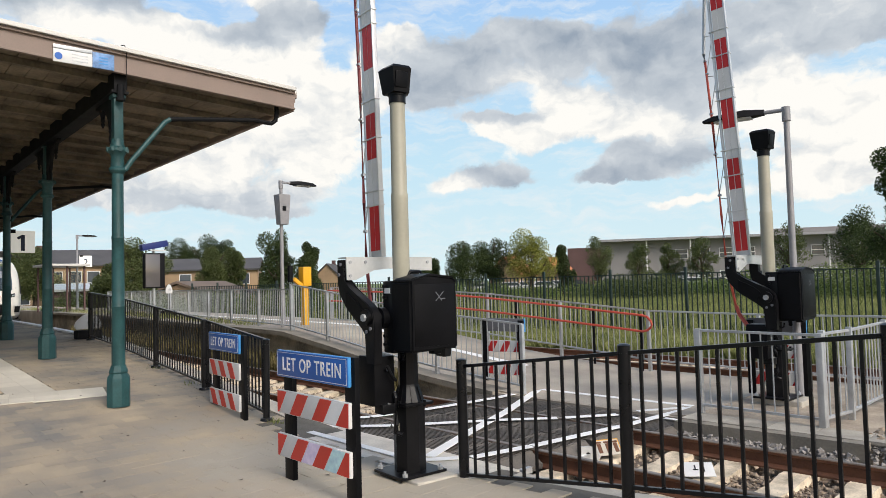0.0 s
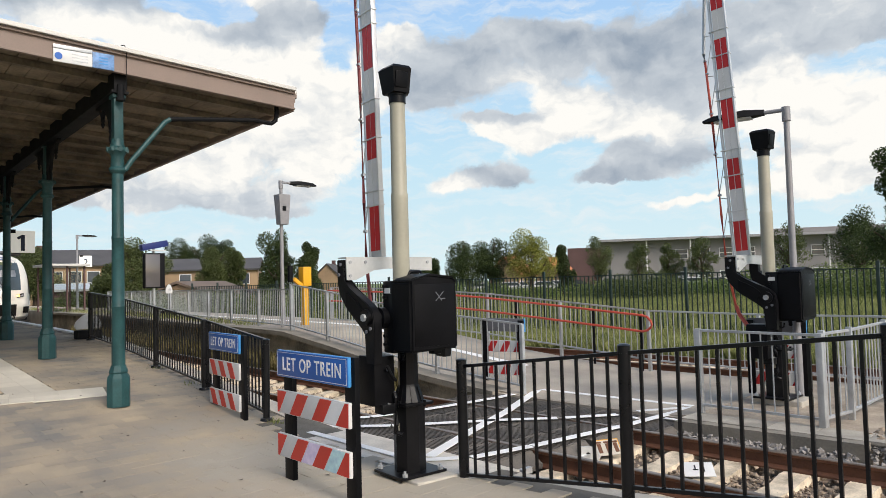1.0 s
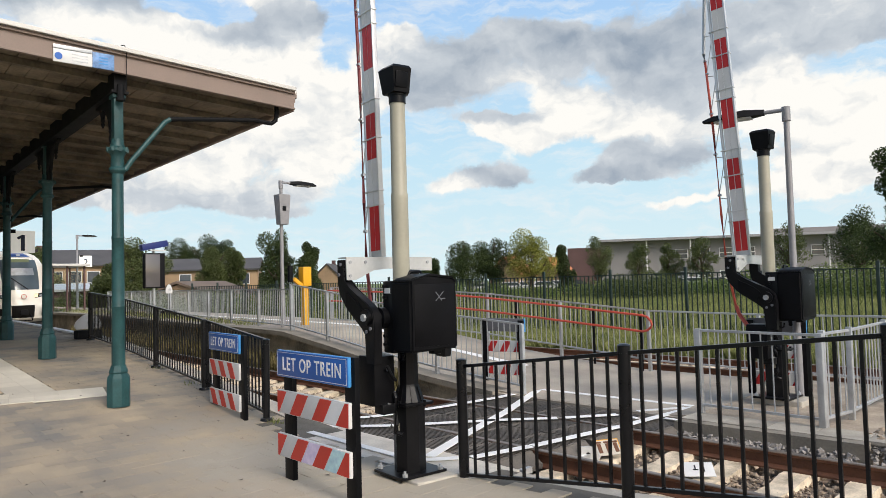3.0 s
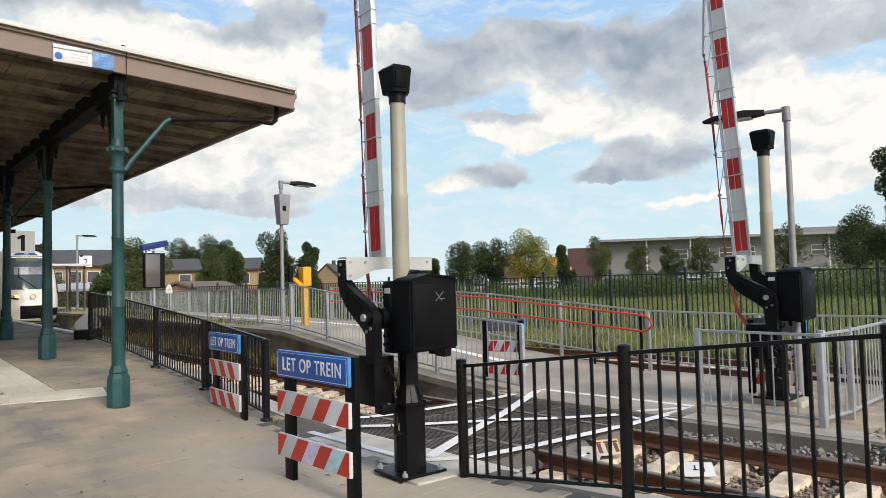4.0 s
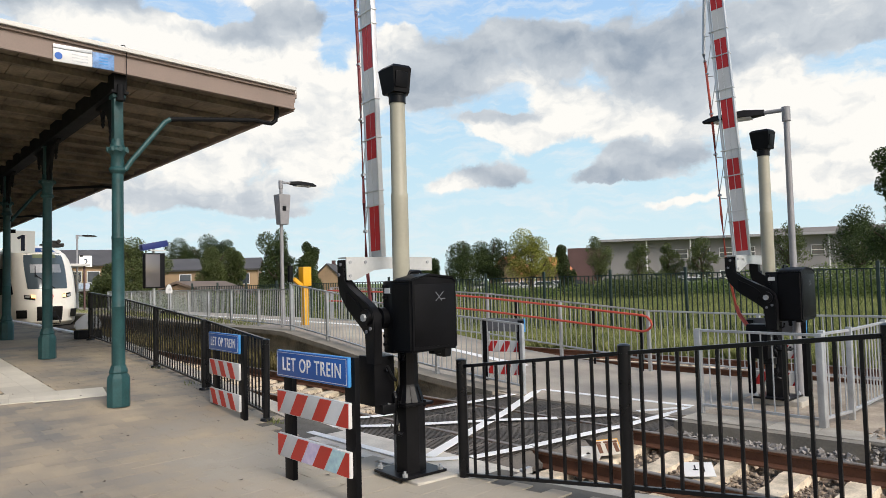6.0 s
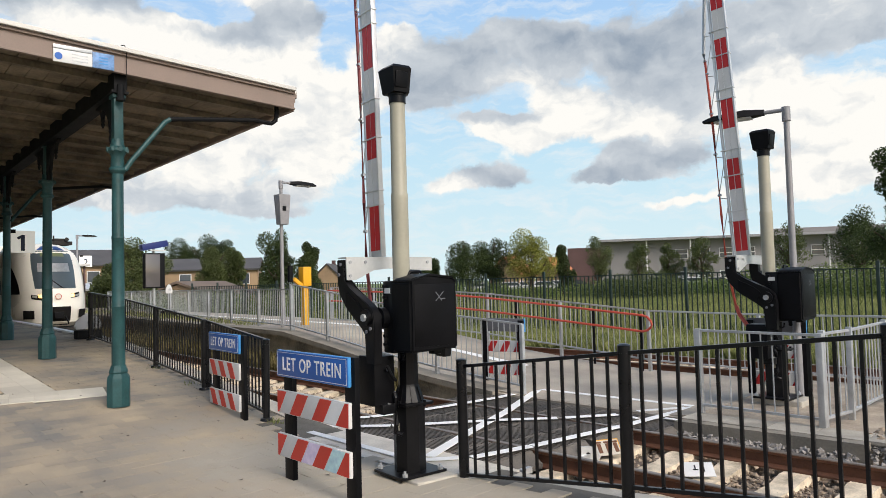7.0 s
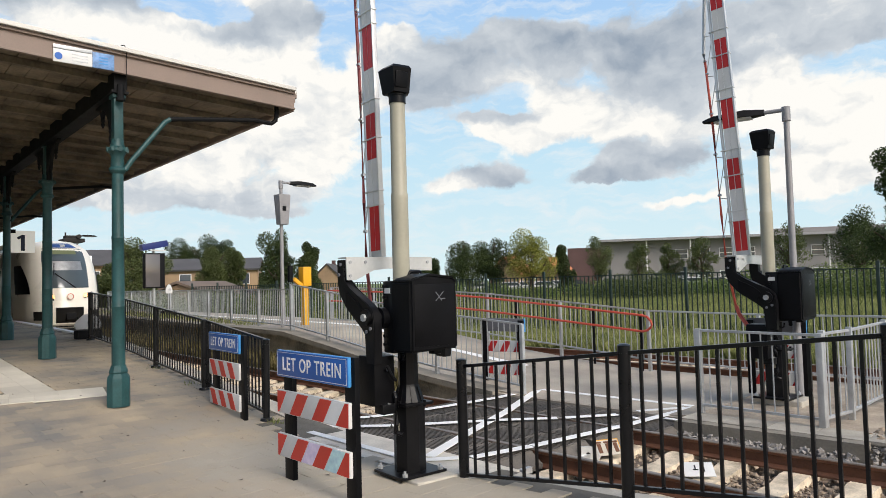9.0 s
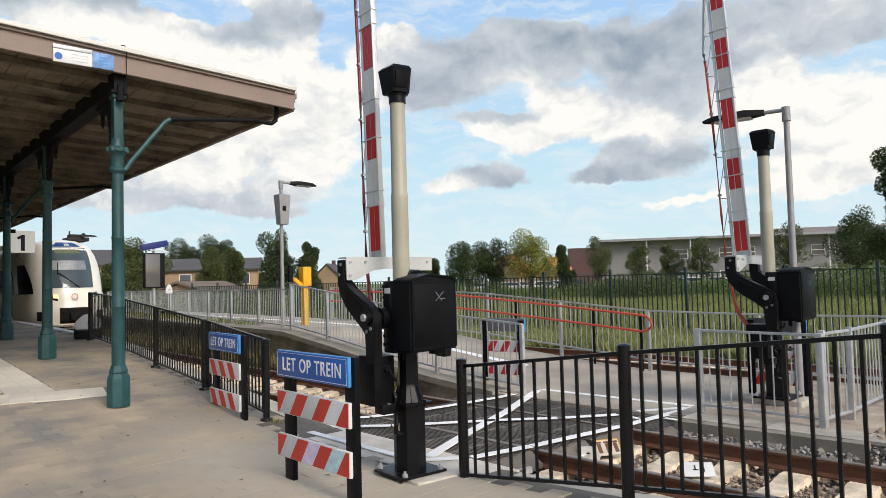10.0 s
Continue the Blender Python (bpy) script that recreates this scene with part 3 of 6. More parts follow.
def handrail():
    t = thing("handrail", pose(-17, 11.78, zf(-17)), "double red tubular handrail on dark brackets beside the ramp", "handrail")
    o = Vector((-17, 11.78, zf(-17)))
    top = [Vector((x, 11.78, outer_z(x) + .935)) - o for x in (-17, -15, -14, -12.9, -11.8, -10.8, -9.5, -8.75, -7.6, -6.78)]
    low = [p - Vector((0, 0, .30)) for p in top]
    bend = [top[-1] + Vector((.10 + .0, 0, -.03)), top[-1] + Vector((.17, 0, -.10)), top[-1] + Vector((.19, 0, -.17)), top[-1] + Vector((.17, 0, -.22)), top[-1] + Vector((.10, 0, -.275))]
    bm = bm_new()
    tube(bm, top + bend + low[::-1], .023, 10)
    part("tube", bm, M_REDTUBE, t)
    for x in (-15, -12.9, -11.9, -9.9, -7.9, -6.85):
        bm = bm_new()
        z = outer_z(x) - .06 - o.z
        box(bm, (x + 17, .06, z + .42), (.045, .03, 1.16), None, .005)
        beam(bm, (x + 17, .05, z + .97), (x + 17, .0, z + .98), .02, .02)
        beam(bm, (x + 17, .05, z + .64), (x + 17, .0, z + .65), .02, .02)
        part("bracket", bm, M_IRON, t, "dark steel bracket post")


# ---- station canopy ----
CAN = Matrix.Translation((-9.7, 3.4, 0)) @ Matrix.Rotation(radians(-3.4), 4, "Z")   # canopy space: -x along the beam, y towards the track


def canopy():
    t = thing("station_canopy", CAN, "old wooden platform canopy with taupe fascia on iron columns", "canopy", kind="structure")
    zb = lambda y: 4.86 - .047 * (y + 1.5)          # underside of the boards
    YE = 2.52
    # Roof runs on to x -64, out of view, to shade the train's side.
    bm = bm_new()
    n = 30
    y0, y1 = -4.4, YE
    for i in range(n):
        a, b = y0 + (y1 - y0) * i / n, y0 + (y1 - y0) * (i + 1) / n
        dz = RNG.uniform(0, .006)
        slab(bm, [(a + .005, zb(a) + dz), (b - .005, zb(b) + dz), (b - .005, zb(b) + .03), (a + .005, zb(a) + .03)], -64, 0, "x")
    part("board_ceiling", bm, M_PLANK, t, "weathered brown tongue boards", smooth=False)
    bm = bm_new()
    slab(bm, [(y0, zb(y0) + .04), (YE + .06, zb(YE) + .04), (YE + .06, zb(YE) + .20), (y0, zb(y0) + .26)], -64, .02, "x")
    part("roof_deck", bm, M_IRON, t, "dark bitumen roof", smooth=False)
    for i in range(70):
        x = -.35 - .9 * i
        bm = bm_new()
        beam(bm, (x, y0, zb(y0) - .045), (x, YE - .08, zb(YE) - .045), .07, .09)
        part("rafter", bm, M_PLANK, t, "brown wooden rafter", smooth=False)
    # fascia boards with mouldings and a pale zinc edge
    def fascia(name, a, b, nrm):
        a, b, nrm = Vector(a), Vector(b), Vector(nrm)
        up = Vector((0, 0, 1))
        bm = bm_new()
        mould = ((.0, .05, .045, .28), (.025, .07, .17, .04), (.02, .06, -.085, .03))
        if name == "eave_fascia":   # stepped cornice along the track side
            mould += ((.055, .08, .15, .07), (.035, .06, .08, .07), (.02, .05, .0, .07))
        for d, w, zc, h in mould:
            beam(bm, a + nrm * d + up * zc, b + nrm * d + up * zc, w, h, .006)
        f = part(name, bm, M_FASCIA, t, "taupe painted fascia board", smooth=False)
        bm = bm_new()
        beam(bm, a + nrm * .04 + up * .222, b + nrm * .04 + up * .222, .13, .06, .008)
        part("roof_edge", bm, M_ZINC, f, "pale zinc roof edge", smooth=False)
    fascia("end_fascia", (.05, y0, zb(y0) + .04), (.05, YE + .08, zb(YE) + .04), (1, 0, 0))
    fascia("eave_fascia", (.02, YE + .06, zb(YE) + .03), (-64, YE + .06, zb(YE) + .03), (0, 1, 0))
    # ironwork beam over the columns, with hanging ornaments
    # The girder's unlit look under the roof is put into its black colour.
    bm = bm_new()
    beam(bm, (-.02, 0, 4.65), (-64, 0, 4.65), .15, .26)
    beam(bm, (-.02, 0, 4.51), (-64, 0, 4.51), .22, .035)
    bm2 = bm_new()
    rod(bm2, (.0, 0, 4.42), (.0, 0, 4.60), .045, seg=10)
    rod(bm2, (.0, 0, 4.38), (.0, 0, 4.42), .06, seg=10)
    g = part("girder", bm, M_IRON, t, "iron girder coloured black as if unlit", smooth=False)
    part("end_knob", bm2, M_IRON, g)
    COLX = (-.16, -4.52, -8.75, -12.9, -17.1, -21.3)
    for cx in COLX:
        for s in ((-1,) if cx > -1 else (-1, 1)):
            bm = bm_new()
            out = [(0, 4.54), (s * .95, 4.54), (s * .95, 4.47), (s * .78, 4.43), (s * .70, 4.30), (s * .64, 4.43), (s * .5, 4.36), (s * .36, 4.22), (s * .30, 4.05), (s * .22, 4.18), (s * .13, 3.95), (s * .08, 3.75), (0, 3.75)]
            slab(bm, [(cx + u, v) for u, v in out], -.03, .03)
            for u, zt, zl in ((.70, 4.36, 4.16), (.30, 4.12, 3.84)):   # turned drops
                turned(bm, [(.012, zt), (.016, zt - .04), (.034, zt - .08), (.018, zt - .12), (.03, (zt + zl) / 2 - .04), (.012, zl)][::-1], 8, (cx + s * u, 0, 0))
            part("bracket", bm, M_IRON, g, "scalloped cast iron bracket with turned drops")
    # rainwater pipes from the eave to every second column
    for cx in COLX[::2]:
        bm = bm_new()
        tube(bm, [(cx + .05, .08, 3.45), (cx + .05, .16, 3.58), (cx + .05, .62, 4.18), (cx + .05, .70, 4.24)], .036, 10)
        part("downpipe", bm, M_TEAL, t, "teal painted downpipe")
        # The upper run changes from teal to the dark iron colour.
        bm = bm_new()
        tube(bm, [(cx + .05, .69, 4.235), (cx + .05, .82, 4.26), (cx + .05, 2.0, 4.40), (cx + .05, 2.2, 4.385), (cx + .05, 2.29, 4.385), (cx + .05, 2.36, 4.44), (cx + .05, 2.38, 4.56), (cx + .05, 2.38, 4.70)], .034, 10)
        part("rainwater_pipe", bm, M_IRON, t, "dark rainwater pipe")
    # unseen added wall: carries the roof, shades the platform, bounces light onto the train
    bm = bm_new()
    box(bm, (-34, -4.6, 2.6), (62, .3, 5.2))
    solid("unseen_wall", bm, M_PLASTER, "plain pale unseen wall added to shape the light", "wall", "structure", smooth=False, m=CAN)
    # columns
    base = [(-.16, .245), (-4.52, .59), (-8.75, .725), (-12.9, .73), (-17.1, .73), (-21.3, .73)]
    bm = bm_new()
    turned(bm, [(.15, 0), (.15, .36), (.14, .40), (.115, .44), (.125, .46), (.118, .49), (.105, .51), (.098, .55)], 8)
    m_base = finish("base", bm, M_TEAL)
    bm = bm_new()
    turned(bm, [(.089, .5), (.086, 1.3), (.091, 1.31), (.084, 1.33), (.081, 2.2), (.086, 2.21), (.079, 2.24), (.076, 3.10)], 12)
    m_shaft = finish("shaft", bm, M_TEAL)
    bm = bm_new()
    turned(bm, [(.082, 3.06), (.10, 3.08), (.115, 3.10), (.115, 3.12), (.09, 3.15), (.085, 3.28), (.10, 3.32), (.13, 3.36), (.13, 3.39), (.095, 3.42), (.086, 3.46), (.084, 3.52)], 12)
    for k in range(8):
        box(bm, (.125 * math.cos(k * math.tau / 8), .125 * math.sin(k * math.tau / 8), 3.375), (.035, .035, .06))
    m_cap = finish("collar", bm, M_TEAL)
    bm = bm_new()
    box(bm, (0, 0, 3.79), (.15, .12, .60), None, .01)
    box(bm, (0, 0, 4.08), (.19, .17, .05), None, .008)
    m_top = finish("head", bm, M_TEAL)
    for cx, z in base:
        c = thing("iron_column", CAN @ Matrix.Translation((cx, 0, z)), "teal painted cast iron canopy column with moulded base", "column", "canopy columns", kind="structure")
        s = (4.54 - z - .02) / 4.12
        share("base", m_base, c, Matrix())
        for nm, me in (("shaft", m_shaft), ("collar", m_cap), ("head", m_top)):
            share(nm, me, c, Matrix.Diagonal((1, 1, 1, 1)) @ Matrix.Translation((0, 0, .5 * (1 - s))) @ Matrix.Diagonal((1, 1, s, 1)))
    bm = bm_new()
    tube(bm, [(.125, .04, 4.50), (.125, .04, 5.06), (.11, .02, 5.12), (.08, -.01, 5.12)], .006, 6)
    part("fascia_wire", bm, M_IRON, t, "thin vertical wire on the fascia")
    # two small notices on the fascia
    for y0_, w, z0_, h, m1, lab in ((-.61, .46, 4.83, .17, M_WHITE, "white platform notice with a blue disc"), (-.245, .27, 4.85, .21, M_FADED, "faded blue platform notice")):
        s = thing("notice_board", CAN @ Matrix.Translation((.10, y0_, z0_)), lab, "sign")
        bm = bm_new()
        box(bm, (0, 0, 0), (.03, w, h), None, .006)
        part("plate", bm, m1, s)
        bm = bm_new()
        for k in range(3):
            box(bm, (.017, .08 if m1 is M_WHITE else 0, .04 - .04 * k), (.003, w * .42, .016))
        part("text_bar", bm, M_GALV if m1 is M_WHITE else M_BLUELT, s, "illegible printed lines")
        if m1 is M_WHITE:
            bm = bm_new()
            rod(bm, (.016, -.17, -.01), (.020, -.17, -.01), .045, seg=20)
            part("disc", bm, M_BLUE, s, "blue mandatory disc")
            bm = bm_new()
            box(bm, (0, 0, .115), (.03, w, .05), None, .006)
            part("header", bm, M_GALV, s, "grey header strip")


def platform_sign(m, digit, size, label):
    s = thing("platform_number_sign", m, label, "sign", "platform number signs")
    bm = bm_new()
    box(bm, (0, 0, 0), (.06, size, size * .95), None, .012)
    part("plate", bm, M_SIGN, s)
    bm = bm_new()
    box(bm, (0.0, -size * .35, size * .44), (.064, size * .22, size * .16))
    part("corner_mark", bm, M_IRON, s, "dark corner mark")
    if digit == "1":
        bm = bm_new()
        box(bm, (.033, .015, -.03), (.004, .085, .38))
        beam(bm, (.033, -.10, .075), (.033, .02, .145), .004, .06)
        part("number", bm, mat_ink, s, "bold dark digit", smooth=False)
        return s
    lettering(digit, size * .72, mat_ink, s, Matrix.Translation((.033, 0, -size * .10)) @ Matrix.Rotation(radians(90), 4, "Z") @ Matrix.Rotation(radians(90), 4, "X"), "number", thick=.003)
    return s


mat_ink = mat("dark_blue_ink", (0.012, 0.02, 0.06), 0.5, 0, 4, 0.1, 0.0, 30)

# ---- signs at the crossing ----


def let_op(a, b, za, zb_, label, lift=0.0, flip=False):
    """A blue warning board over two striped boards, on two flat posts that stand at a and b."""
    a, b = Vector((*a, za)), Vector((*b, zb_))
    d = b - a
    L = math.hypot(d.x, d.y)
    t = thing("warning_barrier", Matrix.Translation(a) @ Matrix.Rotation(math.atan2(d.y, d.x), 4, "Z"), label, "warning sign", "warning barriers")
    for x, z in ((.0, 0), (L, d.z)):
        bm = bm_new()
        box(bm, (x, .045, (1.19 + lift + z) / 2 - .03), (.15, .05, 1.19 + lift - z + .06), None, .006)
        part("post", bm, M_BLACKM, t, "flat black post")
    ex0, ex1 = -.135, L + (-.01 if flip else .035)
    W, cx = ex1 - ex0, (ex0 + ex1) / 2
    zb = 1.07 + lift
    bm = bm_new()
    box(bm, (cx, 0, zb), (W, .035, .25), None, .012)
    B = part("blue_board", bm, M_BLUELT, t, "blue enamel warning board")
    bm = bm_new()
    box(bm, (cx, -.019, zb), (W - .014, .006, .236), None, .002)
    part("face", bm, M_BLUE, B, "deep blue face")
    bm = bm_new()
    w, h = W - .04, .21
    for sx in (-1, 1):
        box(bm, (cx + sx * w / 2, -.0235, zb), (.005, .002, h))
        box(bm, (cx, -.0235, zb + sx * h / 2), (w, .002, .005))
    part("border", bm, M_WHITE, B, "thin white border")
    lettering("LET OP TREIN", .170, M_LETTER, B, Matrix.Translation((cx + (0 if flip else .01), -.0225, zb - .003)) @ Matrix.Rotation(radians(90), 4, "X"), squeeze=.70 * W / 1.0, spacing=1.14)
    for z in (.715 + lift, .315 + lift):
        bm = bm_new()
        box(bm, (cx, 0, z), (W, .035, .215), None, .012)
        S = part("striped_board", bm, M_WHITE, t, "red and white striped reflective board")
        for k in range(3 if flip else 4):
            top, bot = .14 + .325 * k, .02 + .325 * k
            if flip:
                top, bot = .18 + .30 * k, .30 + .30 * k
            lim = lambda v: ex0 + .008 + (W - .016) * min(max(v, 0), 1)
            bm = bm_new()
            slab(bm, [(lim(bot - .155), z - .099), (lim(bot), z - .099), (lim(top), z + .099), (lim(top - .155), z + .099)], -.0215, -.0175)
            part("red_stripe", bm, M_ORANGE, S, smooth=False)
        if not flip:
            for q in ((2,) if z > .5 else (1, 2)):
                top, bot = .14 + .325 * q + .165, .02 + .325 * q + .165
                bm = bm_new()
                slab(bm, [(lim(bot - .155), z - .097), (lim(bot), z - .097), (lim(top), z + .097), (lim(top - .155), z + .097)], -.0195, -.0170)
                part("film_patch", bm, M_LETTER if z > .5 else (M_LAVENDER, M_HOLO)[q - 1], S, "iridescent reflective film", smooth=False)
    return t


# ---- barrier machines ----


def machine(m, label, mast_top, lean=3.6, shift=0.0, drop=0.0, stay=-.335, stay_paint=None, band=.467):
    """Pedestal, drive housing, two swing arms that carry a cross plate and the raised boom, and a lamp mast."""
    t = thing("barrier_machine", m, label, "level crossing barrier", "level crossing barriers")
    bm = bm_new()
    box(bm, (.045, .06, -.03), (.63, .48, .13), None, .018)
    part("footing", bm, M_PAD, t, "pale concrete footing", smooth=False)
    bm = bm_new()
    box(bm, (0, 0, .052), (.46, .51, .025), None, .004)
    p = part("base_plate", bm, M_BLACK, t, "black steel base plate", smooth=False)
    for sx in (-1, 1):
        for sy in (-1, 1):
            bm = bm_new()
            rod(bm, (sx * .2, sy * .2, .062), (sx * .2, sy * .2, .092), .026, seg=6)
            rod(bm, (sx * .2, sy * .2, .085), (sx * .2, sy * .2, .115), .012, seg=8)
            part("bolt", bm, M_GALV, p, "galvanised bolt")
    bm = bm_new()
    turned(bm, [(.150, .06), (.150, .68), (.152, .70), (.10, .84), (.095, .86), (.095, 1.22)], 8)
    P = part("pedestal", bm, M_BLACK, t, "glossy black octagonal steel pedestal", smooth=False)
    bm = bm_new()
    box(bm, (0, 0, .685), (.36, .32, .025), None, .004)
    C = part("collar", bm, M_BLACK, P)
    for k in range(4):
        a = k * math.pi / 2 + math.pi / 8
        bm = bm_new()
        rod(bm, (.18 * math.cos(a), .16 * math.sin(a), .66), (.18 * math.cos(a), .16 * math.sin(a), .72), .016, seg=6)
        part("collar_bolt", bm, M_BLACK, P)
    for k in range(8):
        a = (k + .5) * math.tau / 8
        bm = bm_new()
        slab(bm, [(.098, .74), (.15, .70), (.10, .85)], -.006, .006)
        part("gusset", bm, M_BLACK, P, "", Matrix.Rotation(a, 4, "Z"))
    bm = bm_new()
    box(bm, (.03, -.142, .48), (.014, .006, .07))
    part("lock_plate", bm, M_CREAM, P, "small brass lock plate")
    # drive housing with a sloping lid
    bm = bm_new()
    slab(bm, [(-.275, 1.19), (.255, 1.20), (.25, 1.81), (.20, 1.85), (-.06, 1.88), (-.25, 1.845), (-.275, 1.82)], .15, .455, "x")
    bmesh.ops.bevel(bm, geom=list(bm.edges), offset=.02, segments=3, affect="EDGES")
    H = part("housing", bm, M_BLACKM, t, "black plastic drive housing")
    bm = bm_new()
    box(bm, (.454, -.01, 1.515), (.008, .45, .55), None, .003)
    part("cover", bm, M_BLACKM, H, "black cover panel")
    bm = bm_new()
    slab(bm, [(-.274, 1.825), (-.06, 1.888), (.20, 1.858), (.252, 1.812), (.252, 1.80), (.20, 1.845), (-.06, 1.872), (-.274, 1.81)], .150, .457, "x")
    bmesh.ops.bevel(bm, geom=list(bm.edges), offset=.005, segments=2, affect="EDGES")
    part("lid", bm, M_BLACKM, H, "black lid")
    for nm, y, z in (("lug", .24, 1.44), ("lug", .25, 1.37), ("lug", .24, 1.51)):
        bm = bm_new()
        rod(bm, (.34, y, z), (.34, y + .05, z), .035, seg=10)
        part(nm, bm, M_BLACK, H)
    bm = bm_new()
    tube(bm, [(.12, -.18, 1.19), (.12, -.18, 1.12), (.15, -.18, 1.09), (.19, -.18, 1.11), (.19, -.18, 1.16)], .012, 8)
    part("hook", bm, M_BLACK, H)
    bm = bm_new()
    tube(bm, [(.18, -.10, 1.87), (.18, -.08, 1.91), (.18, .04, 1.91), (.18, .06, 1.87)], .012, 8)
    part("lifting_handle", bm, M_BLACK, H)
    bm = bm_new()
    box(bm, (.30, .10, 1.175), (.09, .09, .05), None, .01)
    part("gland_box", bm, M_BLACK, H)
    bm = bm_new()
    beam(bm, (.4595, .00, 1.72), (.4595, .07, 1.64), .002, .007)
    beam(bm, (.4595, .00, 1.64), (.4595, .09, 1.72), .002, .006)
    beam(bm, (.4595, .05, 1.655), (.4595, .11, 1.66), .002, .006)
    part("scratch_mark", bm, M_BACK, H, "pale scratched mark")
    # gear case
    bm = bm_new()
    box(bm, (.085, -.05, 1.50), (.16, .44, .66), None, .02)
    G = part("gear_case", bm, M_BLACK, t, "black gear case")
    for z in (1.25, 1.33, 1.68, 1.78):
        bm = bm_new()
        rod(bm, (.06, -.27, z), (.06, -.30, z), .018, seg=6)
        part("case_bolt", bm, M_BLACK, G)
    bm = bm_new()
    rod(bm, (.02, -.26, 1.49), (.02, -.33, 1.49), .10, seg=18)
    rod(bm, (.02, -.33, 1.49), (.02, -.345, 1.49), .06, seg=18)
    part("shaft_cover", bm, M_BLACK, G)
    bm = bm_new()
    box(bm, (.09, -.274, 1.74), (.085, .006, .05))
    part("type_plate", bm, M_WHITE, G, "white type plate")
    # swing arms
    out = [(-.56, 2.045), (-.43, 2.045), (-.435, 1.84), (-.33, 1.765), (-.19, 1.70), (.0, 1.61), (.07, 1.54), (.09, 1.43), (.085, 1.08), (-.055, 1.08), (-.06, 1.35), (-.12, 1.395), (-.40, 1.575), (-.52, 1.71), (-.555, 1.83)]
    for y in (-.38, .42):
        bm = bm_new()
        slab(bm, out, y - .045, y + .045)
        bmesh.ops.bevel(bm, geom=list(bm.edges), offset=.008, segments=2, affect="EDGES")
        A = part("swing_arm", bm, M_BLACK, t, "curved black cast swing arm")
        s = -1 if y < 0 else 1
        bm = bm_new()
        slab(bm, [(-.38, 1.735), (-.17, 1.635), (-.10, 1.57), (-.13, 1.47), (-.20, 1.485), (-.38, 1.60)], y + s * .045, y + s * .058)
        part("web", bm, M_BLACKM, A, "recessed web")
        bm = bm_new()
        rod(bm, (-.02, y + s * .04, 1.50), (-.02, y + s * .075, 1.50), .075, seg=20)
        part("hub", bm, M_BLACK, A)
        bm = bm_new()
        rod(bm, (-.02, y + s * .07, 1.50), (-.02, y + s * .10, 1.50), .034, seg=8)
        part("pivot_nut", bm, M_GALV, A, "shiny pivot nut")
        for u, v in ((.04, 1.40), (-.03, 1.37), (-.51, 1.90), (-.48, 2.0)):
            bm = bm_new()
            rod(bm, (u, y + s * .04, v), (u, y + s * .06, v), .017, seg=6)
            part("arm_bolt", bm, M_BACK, A)
    bm = bm_new()
    box(bm, (-.08, -.30, .92), (.27, .22, .45), None, .012)
    W = part("counterweight", bm, M_BLACKM, t, "black box counterweight")
    bm = bm_new()
    box(bm, (.02, -.28, .665), (.14, .14, .09), None, .01)
    part("lower_weight", bm, M_BLACK, W)
    for v in (.70, 1.02):
        bm = bm_new()
        rod(bm, (.06, -.27, v), (.085, -.27, v), .018, seg=6)
        part("weight_bolt", bm, M_GALV, W)
    bm = bm_new()
    tube(bm, [(.10, -.30, 1.06), (.12, -.27, .98), (.12, -.22, .92)], .014, 8)
    part("bent_lever", bm, M_BLACK, W)
    bm = bm_new()
    tube(bm, [(.05, -.20, .80), (.08, -.20, .76), (.085, -.20, .52), (.06, -.20, .44), (.10, -.15, .42)], .022, 8)
    part("cable", bm, M_BLACK, t, "black cable loop")
    # aluminium cross plate that carries the boom
    bm = bm_new()
    slab(bm, [(-.41, 1.85), (-.41, 2.055), (.62, 2.065), (.62, 1.93), (.08, 1.955), (-.10, 1.94), (-.31, 1.845)], -.415, -.40, "x")
    K = part("boom_plate", bm, M_ALU, t, "bright aluminium boom plate")
    bm = bm_new()
    box(bm, (-.48, .105, 2.063), (.16, 1.03, .014))
    part("top_flange", bm, M_ALU, K, "bright aluminium flange", smooth=False)
    bm = bm_new()
    slab(bm, [(-.42, 1.85), (-.42, 2.055), (-.54, 2.055), (-.54, 1.95)], -.33, -.315)
    part("end_gusset", bm, M_ALU, K, smooth=False)
    for u, v in ((-.37, 1.89), (-.37, 2.02), (.56, 2.02), (-.2, 2.02)):
        bm = bm_new()
        rod(bm, (-.402, u, v), (-.388, u, v), .017, seg=6)
        part("plate_bolt", bm, M_GALV, K)
    # boom
    bmx = Matrix.Translation((-.475, .0, 2.07)) @ Matrix.Rotation(-radians(lean), 4, "Y")
    LB = 4.3
    bm = bm_new()
    box(bm, (0, 0, LB / 2), (.18, .042, LB), None, .008)
    box(bm, (.098, 0, LB / 2), (.016, .055, LB), None, .004)
    rod(bm, (-.125, 0, 0), (-.125, 0, LB), .022, seg=10)
    Bo = part("boom", bm, M_ALU, t, "aluminium barrier boom with red and white bands", bmx)
    z, k, h = .065, 0, band
    while z < LB - .1:
        bm = bm_new()
        for x in (-.046, .043):
            for sy in (-1, 1):
                box(bm, (x, sy * .0225, z + h / 2), (.078, .005, h - .003))
        part("band", bm, M_RED if k % 2 == 0 else M_WHITE, Bo, smooth=False)
        bm = bm_new()
        box(bm, (-.02, 0, z + h * (.98 if k % 4 == 0 else .45 if k % 4 == 2 else .3)), (.27, .066, .016), None, .004)
        part("strap", bm, M_ALU, Bo, smooth=False)
        z += h
        k += 1
